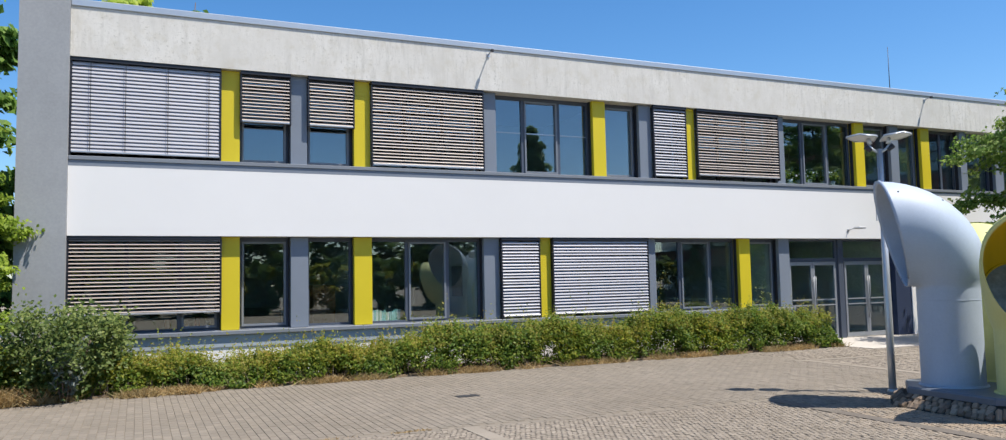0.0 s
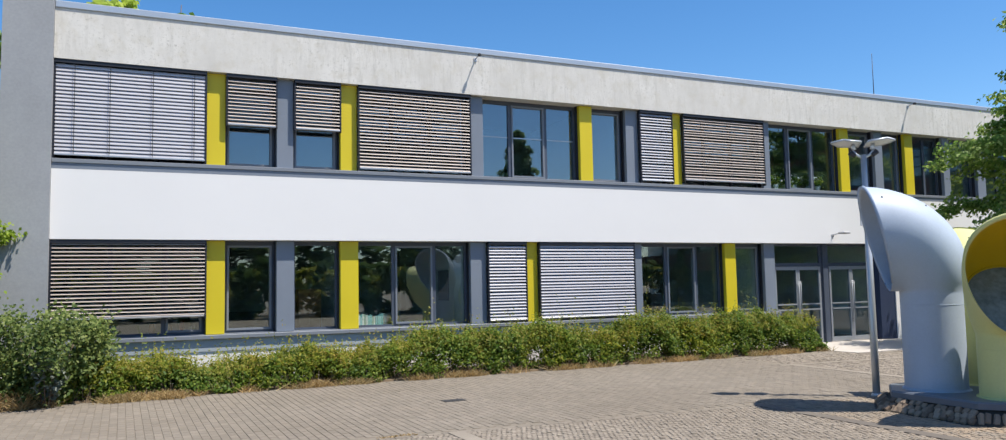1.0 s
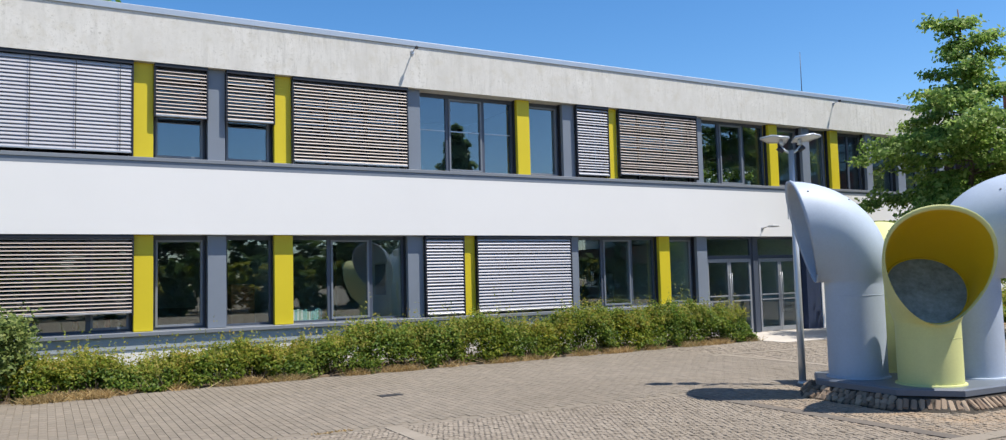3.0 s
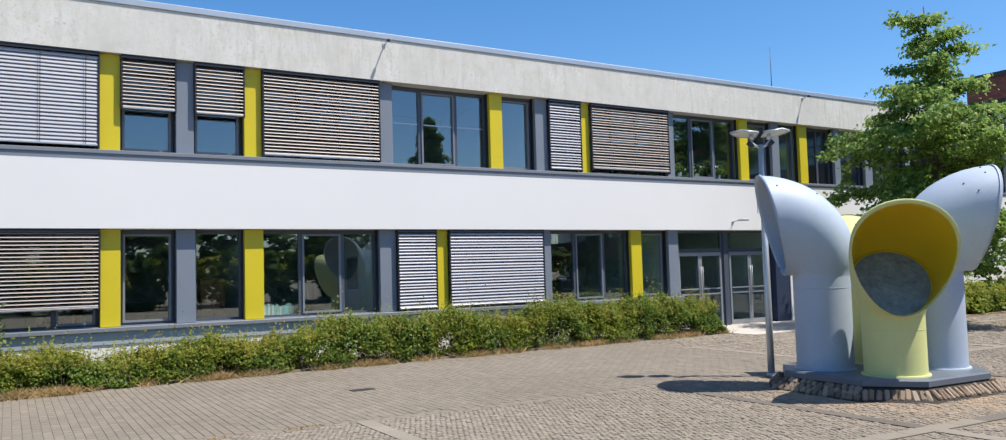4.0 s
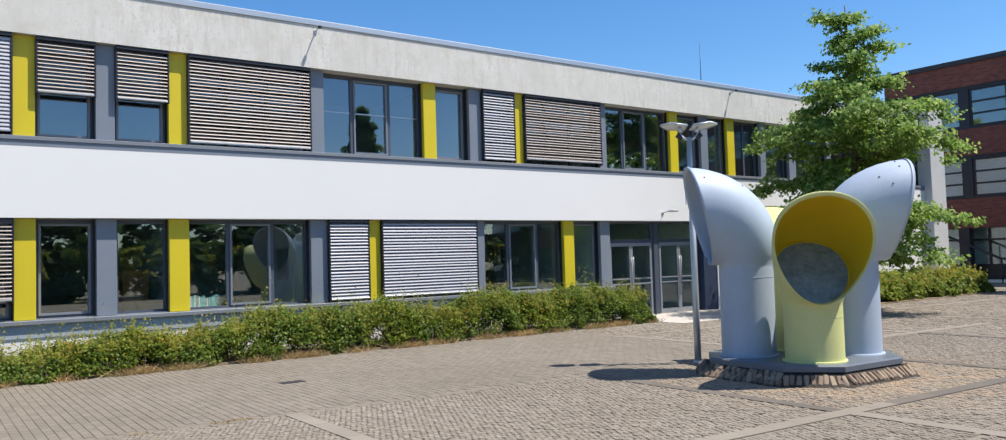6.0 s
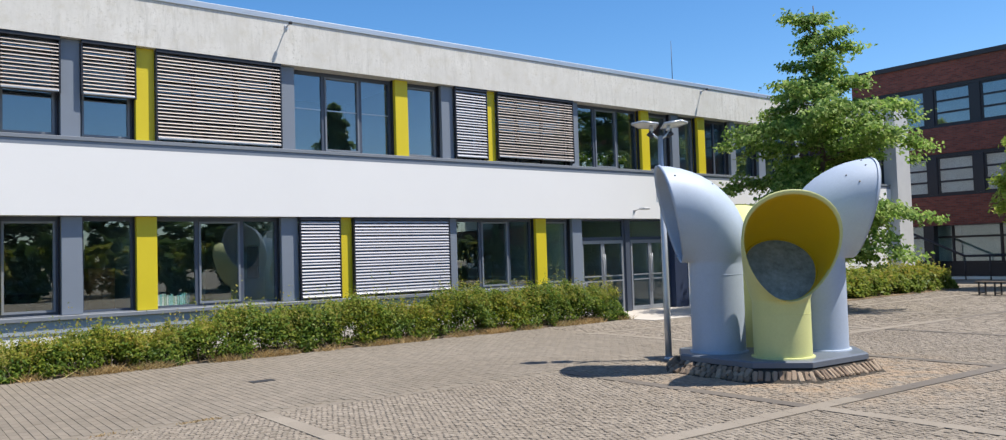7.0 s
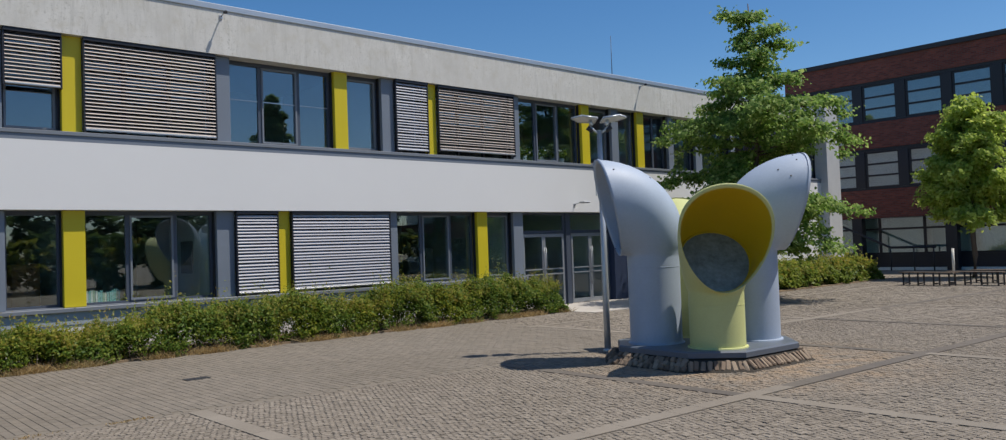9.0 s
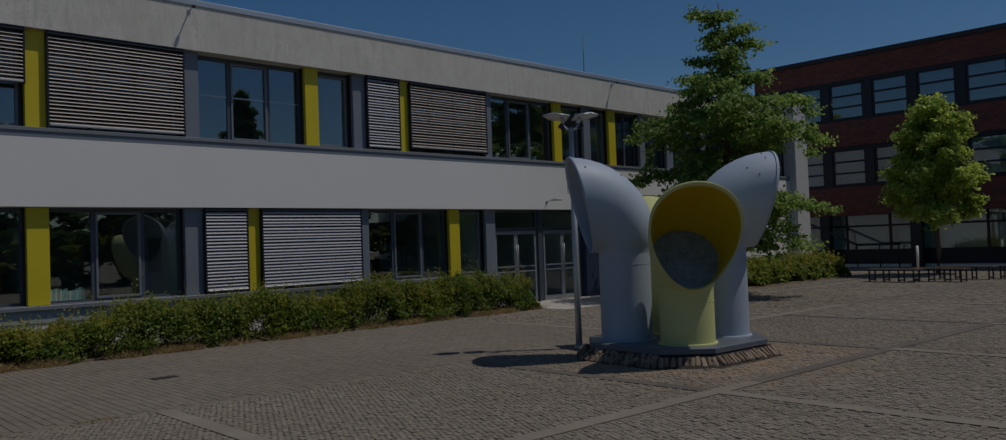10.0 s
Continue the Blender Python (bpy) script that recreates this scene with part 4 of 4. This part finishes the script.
def dry_grass(seed, x0, x1, y0, y1, n, h, material=LEAF_DRY, label="dry yellow grass along the paving edge"):
    rng = np.random.default_rng(seed)
    q = np.stack([rng.uniform(x0, x1, n), y0 + (y1 - y0) * rng.beta(1.2, 1.6, n), np.zeros(n)], 1)
    keep = np.sin(q[:, 0] * 2.3) + np.sin(q[:, 0] * 5.9 + 2) + rng.normal(size=n) * 0.6 > 0.15
    q = q[keep]
    m = len(q)
    ln = rng.normal(size=(m, 3)) * 0.6
    ln[:, 2] = 0.7
    tip = q + ln * (h * rng.uniform(0.3, 1.1, m))[:, None]
    sd = np.cross(ln, rng.normal(size=(m, 3)))
    sd = sd / np.linalg.norm(sd, axis=1)[:, None] * 0.006
    ob = new("dry_grass", quad_mesh("dry_grass", np.stack([q - sd, q + sd, tip + sd * 0.3, tip - sd * 0.3], 1), material))
    tagged(ob, label, "grass", kind="stuff")


hedge(3, -4.2, 16.1, 15.25, 16.5, 0.40, 0.92, 125000, LEAF_HEDGE, "loose green hedge with yellowing tips along the facade", 0.036)
hedge(4, 24.4, 33.0, 14.0, 16.3, 0.75, 0.98, 34000, LEAF_HEDGE_SUN, "loose green hedge before the white wall", 0.07)
dry_grass(5, -4.5, 16.2, 15.05, 15.6, 22000, 0.19)
dry_grass(7, 0.9, 3.3, 9.56, 9.68, 700, 0.03, LEAF_DRY, "low moss and grass in a paving joint")
dry_grass(6, -4.5, 1.0, 14.85, 15.4, 9000, 0.17)
tree(11, 22.0, 12.9, 8.9, 3.4, 2.0, 62000, 0.082, LEAF_YOUNG, "young broadleaf tree with a loose pointed crown", trunk=0.12, limbs=84, tiers=15,
     profile=((1.9, 2.6), (2.6, 3.0), (3.4, 3.0), (4.6, 3.3), (5.4, 3.2), (6.0, 2.4), (6.5, 1.75), (7.0, 1.45), (7.6, 1.15), (8.1, 1.4), (8.5, 0.7), (8.9, 0.25)), vary=(0.32, 1.0))
tree(12, 34.6, 11.2, 7.0, 2.2, 2.3, 32000, 0.115, LEAF_LIME, "small tree with a bright yellow-green oval crown", trunk=0.10, limbs=64,
     profile=((2.1, 1.9), (2.7, 2.2), (3.5, 2.1), (4.4, 1.9), (5.2, 1.7), (5.9, 1.25), (6.4, 0.8), (7.0, 0.2)), rise=(0.15, 0.95))
# beside and behind the wing
tree(17, -5.3, 24.0, 10.5, 3.8, 1.0, 24000, 0.2, LEAF_TREE, "leafy tree behind the end wall", 0.4, 0.16, 46)
tree(13, -3.15, 16.25, 5.6, 1.3, 0.6, 34000, 0.06, LEAF_LIMB, "leafy yellow-green tree beside the end wall", 0.3, 0.09, 46)
tree(14, -0.6, 36.0, 14.1, 3.4, 3.5, 9000, 0.26, LEAF_LIME, "tall tree behind the flat roof", 0.6, 0.16, 30)
tree(15, 2.4, 42.0, 15.9, 2.6, 4.0, 7000, 0.26, LEAF_TREE, "tall tree behind the flat roof", 0.7, 0.16, 30)
# across the yard behind the viewer, seen mirrored in the panes
fir(21, 27.0, -20.0, 13.5, 4.0, 11000)
for k, (tx, ty, th, tr) in enumerate(((-9, -24, 6.5, 4), (-1, -25, 7, 4.2), (7, -24, 6.4, 4), (14, -25, 7.5, 4.2), (21, -24, 6.8, 4), (37, -25, 9, 4.5), (46, -21, 7.5, 4.2), (58, -22, 10.5, 4.8), (67, -22, 13.5, 5.4), (75, -22, 13, 5.4))):
    tree(30 + k, tx, ty, th, tr, 1.0, 4200, 0.42, LEAF_FAR if tx > 50 else LEAF_SHADE, "broad leafy tree at the edge of the yard", 0.35, 0.2, 34, 0.0)


# added leafy screen out of view: hides bright ground from the mirroring lower panes
hedge(50, -40, 95, -21, -17.5, 2.4, 3.4, 22000, LEAF_SHADE, "added leafy screen that darkens the yard mirrored in the panes", 0.5)


def shrub(seed, x, y, r, h, n, material, label, size=0.07):
    rng = np.random.default_rng(seed)
    ob = empty("shrub", label, "shrub", at=(x, y, 0))
    k = 40
    cen = rng.normal(size=(k, 3))
    cen /= np.linalg.norm(cen, axis=1)[:, None]
    cen = cen * np.array([r, r, h * 0.5]) * rng.uniform(0.55, 1.0, (k, 1)) * 0.85 + np.array([0, 0, h * 0.5])
    pts = cen[rng.integers(0, k, n)] + rng.normal(size=(n, 3)) * 0.13 * r
    pts[:, 2] = np.abs(pts[:, 2])
    c = new("foliage", quad_mesh("foliage", leaves(rng, pts, size, 0.4, 1.7, np.array([0.1, -0.5, 0.0])), material))
    c.parent = ob
    tagged(c, kind="stuff")
    bm = bmesh.new()
    for i in range(7):
        a = i * 0.9
        tube(bm, [(0.05 * math.cos(a), 0.05 * math.sin(a), 0), (0.5 * r * math.cos(a), 0.5 * r * math.sin(a), h * 0.7)], [0.015, 0.006], 5)
    part("stems", bm, BARK, ob)


shrub(41, -1.0, 15.45, 1.1, 1.7, 10500, LEAF_SHRUB, "loose green shrub at the corner of the facade", 0.046)
shrub(42, -2.9, 15.2, 1.0, 1.3, 7000, LEAF_HEDGE, "dense green shrub at the corner of the facade")
shrub(43, -1.05, 14.95, 0.34, 0.95, 260, LEAF_SILVER, "small silvery shrub among the green ones", 0.06)
dry_grass(8, -4.5, -1.3, 14.75, 15.3, 6000, 0.42, label="tall withered plants at the corner of the bed")

flower_rng = np.random.default_rng(77)
flowers = new("flowers", quad_mesh("flowers", leaves(flower_rng, flower_rng.normal(size=(70, 3)) * np.array([0.30, 0.12, 0.14]) + np.array([-2.75, 14.75, 0.36]), 0.05), WHITE))
tagged(flowers, "scattered white blossoms among withered plants", "flowers", kind="stuff")

# ---- paving ----
def paver_mesh(cx, cy, w, l, gap, jitter, seed, turn=0.0, yaw=0.0):
    """Loose pavers with chamfered edges at the centres given: five faces each."""
    rng = np.random.default_rng(seed)
    n = len(cx)
    hw, hl = w / 2 - gap / 2, l / 2 - gap
    ch = min(0.004, gap * 2)
    z = rng.normal(size=n) * jitter
    ta, tb = rng.normal(size=n) * jitter * 4, rng.normal(size=n) * jitter * 4
    rot = rng.normal(size=n) * turn + yaw
    co, si_ = np.cos(rot)[:, None], np.sin(rot)[:, None]
    lo = np.array([(-hw, -hl), (hw, -hl), (hw, hl), (-hw, hl)])
    hi = lo * np.array([(hw - ch) / hw, (hl - ch) / hl])

    def corner(p, dz):
        x = cx[:, None] + p[None, :, 0] * co - p[None, :, 1] * si_
        y = cy[:, None] + p[None, :, 0] * si_ + p[None, :, 1] * co
        return np.stack([x, y, z[:, None] + dz + ta[:, None] * p[None, :, 0] + tb[:, None] * p[None, :, 1]], 2)

    top, bot = corner(hi, 0.0), corner(lo, -0.007)
    verts = np.concatenate([top, bot], 1).reshape(-1, 3)
    idx = np.array([(0, 1, 2, 3), (4, 5, 1, 0), (5, 6, 2, 1), (6, 7, 3, 2), (7, 4, 0, 3)])
    faces = (np.arange(n)[:, None, None] * 8 + idx[None]).reshape(-1, 4)
    return verts, faces


def field(name, cx, cy, w, l, gap, jitter, seed, material, turn=0.0, yaw=0.0):
    verts, faces = paver_mesh(cx, cy, w, l, gap, jitter, seed, turn, yaw)
    me = bpy.data.meshes.new(name)
    me.vertices.add(len(verts)), me.loops.add(faces.size), me.polygons.add(len(faces))
    me.vertices.foreach_set("co", verts.astype(np.float32).ravel())
    me.loops.foreach_set("vertex_index", faces.astype(np.int32).ravel())
    me.polygons.foreach_set("loop_start", np.arange(0, faces.size, 4, dtype=np.int32))
    me.polygons.foreach_set("use_smooth", np.zeros(len(faces), dtype=bool))
    me.update(calc_edges=True)
    me.materials.append(material)
    return me


def bond(x0, x1, y0, y1, w, l, stagger):
    xs = np.arange(x0 + w / 2, x1, w)
    gx, gy = [], []
    for i, x in enumerate(xs):
        ys = np.arange(y0 + l / 2 + (stagger * l * (i % 2)), y1 - l / 4, l)
        gx.append(np.full(len(ys), x)), gy.append(ys)
    return np.concatenate(gx), np.concatenate(gy)


paving = empty("paving", "worn beige and grey paving blocks in panels", "paving", kind="structure")
SX, SY, SW = (3.78, 8.40, 12.87, 17.05, 21.3, 25.6, 29.9), (5.10, 9.30, 13.4), 0.21
SKEW = 0.058  # the panels run slightly askew to the facade


def lay(name, cx, cy, w, l, gap, jitter, seed, material, turn=0.0, skew=SKEW, yaw=0.0, lift=0.0):
    cy = cy - skew * (cx - 8.4)
    sel = (np.hypot(cx - CX, cy - CY) > 1.25) & (cx > -8) & (cx < 36) & (cy > -5) & (cy < 15.25) & ~((cx > 16.1) & (cx < 24.3) & (cy > 14.25)) & ~((cx > 24.35) & (cx < 33.2) & (cy > 13.9))
    cx, cy = cx[sel], cy[sel]
    if not len(cx):
        return
    ob = new("paving_blocks", field(name, cx, cy, w, l, gap, jitter, seed, material, turn, yaw))
    ob.parent = paving
    ob.location.z = lift
    tagged(ob, kind="stuff")


edge_x = np.arange(-7.9, 12.7, 0.2)
lay("edge_blocks", edge_x, np.full(len(edge_x), 9.26), 0.2, 0.123, 0.006, 0.001, 60, PAVER_GREY)
gx, gy = bond(-8.0, 12.76, 8.9, 15.2, 0.105, 0.21, 0.5)
whole = gy + SKEW * (gx - 8.4) > 9.43
lay("paving_blocks", gx[whole], gy[whole], 0.105, 0.21, 0.0045, 0.001, 61, PAVER_GREY, skew=0.0)
xe, ye = (-8.0,) + SX + (36.0,), (-5.0,) + SY + (17.0,)
near_centres = []
for i in range(len(xe) - 1):
    for j in range(len(ye) - 1):
        if j >= 2 and xe[i + 1] <= 12.9:
            continue
        a, b, c, d = xe[i] + SW / 2, xe[i + 1] - SW / 2, ye[j] + SW / 2, ye[j + 1] - SW / 2
        fine = xe[i] < 16 and j < 2
        w_, l_ = (0.066, 0.07) if fine else (0.10, 0.125)
        gy, gx = bond(c, d, a, b, l_, w_, 0.5)
        wob = np.random.default_rng(900 + i * 10 + j)
        loose = 0.004 if fine else 0.009
        gx, gy = gx + wob.normal(size=len(gx)) * loose, gy + wob.normal(size=len(gy)) * loose
        if fine:
            keep = (gx > -2.5) & (gy > 0.5)
            ry, rx = bond(c, d, a, b, 0.125, 0.10, 0.5)
            rest = (rx < -2.5) | (ry < 0.5 - 0.03)
            lay("paving_blocks", rx[rest], ry[rest], 0.10, 0.125, 0.006, 0.003, 300 + i * 10 + j, PAVER_BEIGE, 0.05)
            gx, gy = gx[keep], gy[keep]
        if i == 1 and j == 1:
            ids = np.where((gx > 4.0) & (gx < 5.4) & (gy > 7.3) & (gy < 8.35))[0][:300]
            near_centres = [(gx[k], gy[k]) for k in ids]
            keep = np.ones(len(gx), bool)
            keep[ids] = False
            gx, gy = gx[keep], gy[keep]
        lay("paving_blocks", gx, gy, w_, l_, 0.006, 0.003, 100 + i * 10 + j, PAVER_BEIGE, 0.14)
# strips between the panels: light or dark
DARK_X = {12.87: (4.9, 9.3), 17.05: (4.9, 9.3), 8.40: (5.2, 9.3)}
strips = {}
for x in SX:
    for y in np.arange(-4.8, 13.3, 0.42):
        if x < 12.6 and y > 9.15:
            continue
        dk = x in DARK_X and DARK_X[x][0] < y < DARK_X[x][1]
        strips.setdefault((SW, 0.42, dk), []).append((x, y))
for y in SY:
    for x in np.arange(-7.8, 35.8, 0.42):
        if y > 9 and x < 12.7:
            continue
        dk = (y == 5.10 and x > 9.3) or (y == 9.30 and x > 20)
        strips.setdefault((0.42, SW, dk), []).append((x, y))
for k, ((w_, l_, dk), at) in enumerate(strips.items()):
    at = np.array(at)
    lay("strip_blocks", at[:, 0], at[:, 1], w_, l_, 0.0004, 0.0002, 900 + k, KERB_DARK if dk else KERB_LIGHT, yaw=-SKEW if w_ > l_ else 0.0, lift=0.005)
single = field("block", np.array([0.0]), np.array([0.0]), 0.066, 0.07, 0.006, 0.0, 1, PAVER_BEIGE)
for k, (x, y) in enumerate(near_centres):
    o = new("block", single)
    o.parent = paving
    o.location = (float(x), float(y) - SKEW * (float(x) - 8.4), random.uniform(-0.004, 0.004))
bx("drain_cover", (4.6, 4.96, 12.02, 12.22, -0.01, 0.007), DARK, paving, "dark cast drain cover")


# ---- small things behind the panes ----
rng = random.Random(5)
for k in range(15):
    w_ = rng.uniform(0.03, 0.05)
    x_ = 4.66 + k * 0.043
    bk = bx("book", (x_, x_ + w_ * 0.85, 17.36, 17.52, 0.98, 0.98 + rng.uniform(0.19, 0.26)), paint("book_cover", rng.choice([(0.7, 0.7, 0.66), (0.25, 0.5, 0.5), (0.6, 0.6, 0.55), (0.35, 0.45, 0.35)]), 0.7), None, "pale upright book on the window shelf")
    tagged(bk, category="book", group="books on the shelf")
for x0_, x1_ in ((1.9, 4.15), (4.6, 7.1), (11.9, 15.6)):
    bx("window_shelf", (x0_, x1_, 17.32, 17.62, 0.94, 0.978), ROOM, label="pale shelf inside along the window", kind="structure")


def cupboard(x, y, w, h, col, label):
    c = empty("cupboard", label, "cupboard", at=(x, y, 0.05))
    bx("body", (0, w, 0, 0.45, 0, h), paint("board", col, 0.6), c, bev=0.008)
    bx("door", (0.01, w / 2 - 0.004, -0.02, -0.002, 0.04, h - 0.03), paint("board_front", col, 0.5), c)
    bx("door", (w / 2 + 0.004, w - 0.01, -0.02, -0.002, 0.04, h - 0.03), paint("board_front", col, 0.5), c)


cupboard(3.50, 18.0, 0.50, 1.75, (0.30, 0.13, 0.05), "brown wooden cupboard in the classroom")
cupboard(2.0, 21.6, 1.4, 1.2, (0.25, 0.27, 0.27), "grey low cupboard in the classroom")
cupboard(12.2, 21.8, 1.8, 1.9, (0.16, 0.18, 0.2), "dark cupboard in the classroom")
cupboard(14.95, 20.5, 0.6, 1.8, (0.5, 0.5, 0.48), "pale shelf unit in the classroom")
bx_p = bx("poster", (7.27, 7.296, 18.7, 19.4, 1.45, 2.2), paint("poster_print", (0.10, 0.12, 0.13), 0.6, vary=0.6, grain=9, blotch=4), None, "dark printed poster on the classroom wall")
tagged(bx_p, category="poster")


def table(x, y):
    t = empty("table", "pale classroom table on metal legs", "table", "classroom tables", at=(x, y, 0.05))
    bx("tabletop", (-0.65, 0.65, -0.3, 0.3, 0.71, 0.74), paint("table_top", (0.5, 0.42, 0.3), 0.4), t, bev=0.004)
    for u in (-0.6, 0.6):
        for v in (-0.25, 0.25):
            part("leg", tube(bmesh.new(), [(u, v, 0), (u, v, 0.708)], [0.018, 0.018], 8), DARK, t)


def chair(x, y, turn):
    c = empty("chair", "dark classroom chair with a plain back", "chair", "classroom chairs")
    c.matrix_world = pose(x, y, 0.05, 0, 0, turn)
    bx("seat", (-0.2, 0.2, -0.2, 0.2, 0.43, 0.455), DARK, c, bev=0.008)
    bx("backrest", (-0.19, 0.19, 0.19, 0.215, 0.62, 0.86), DARK, c, bev=0.008)
    for u in (-0.17, 0.17):
        part("leg", tube(bmesh.new(), [(u, -0.17, 0), (u, -0.15, 0.43)], [0.012, 0.012], 6), ALU, c)
        part("leg", tube(bmesh.new(), [(u, 0.2, 0), (u, 0.18, 0.43), (u, 0.2, 0.85)], [0.012] * 3, 6), ALU, c)


for x_, y_ in ((6.4, 19.2), (5.2, 20.6), (2.4, 19.4), (12.8, 19.3), (13.4, 20.8)):
    table(x_, y_), chair(x_, y_ + 0.55, 0), chair(x_ + 0.5, y_ - 0.5, 170)


def pot_plant(seed, x):
    r_ = np.random.default_rng(seed)
    p = empty("pot_plant", "small pot plant with white flowers on the window shelf", "plant", "plants on the window shelf", at=(x, 17.42, 4.37))
    part("pot", tube(bmesh.new(), [(0, 0, 0), (0, 0, 0.13)], [0.06, 0.085], 12), WHITE, p)
    pts = r_.normal(size=(160, 3)) * np.array([0.09, 0.06, 0.08]) + np.array([0, 0, 0.26])
    c = new("leafage", quad_mesh("leafage", leaves(r_, pts, 0.06), LEAF_HEDGE))
    c.parent = p
    pts = r_.normal(size=(26, 3)) * np.array([0.11, 0.06, 0.07]) + np.array([0, -0.02, 0.33])
    c = new("blossom", quad_mesh("blossom", leaves(r_, pts, 0.055), WHITE))
    c.parent = p


for k, x_ in enumerate((16.45, 16.75, 17.1, 17.45, 18.0, 18.35)):
    pot_plant(70 + k, x_)
bx("window_shelf", (16.2, 18.7, 17.32, 17.55, 4.33, 4.368), ROOM, label="pale shelf inside along the window", kind="structure")

bx("window_shelf", (-1.15, 1.45, 17.32, 17.6, 0.94, 0.978), ROOM, label="pale shelf inside along the window", kind="structure")


def vase(x, r, h, col):
    v = empty("vase", "small coloured pot on the window shelf", "vase", "pots on the shelf", at=(x, 17.45, 0.979))
    part("body", tube(bmesh.new(), [(0, 0, 0), (0, 0, h * 0.45), (0, 0, h * 0.85), (0, 0, h)], [r * 0.7, r, r * 0.75, r * 0.85], 14), paint("glaze", col, 0.35), v)


for x_, r_, h_, col_ in ((0.55, 0.07, 0.2, (0.5, 0.16, 0.06)), (0.85, 0.09, 0.17, (0.55, 0.3, 0.12)), (1.1, 0.06, 0.24, (0.4, 0.12, 0.08)), (1.3, 0.07, 0.15, (0.5, 0.48, 0.42)), (-0.1, 0.08, 0.18, (0.2, 0.3, 0.3))):
    vase(x_, r_, h_, col_)
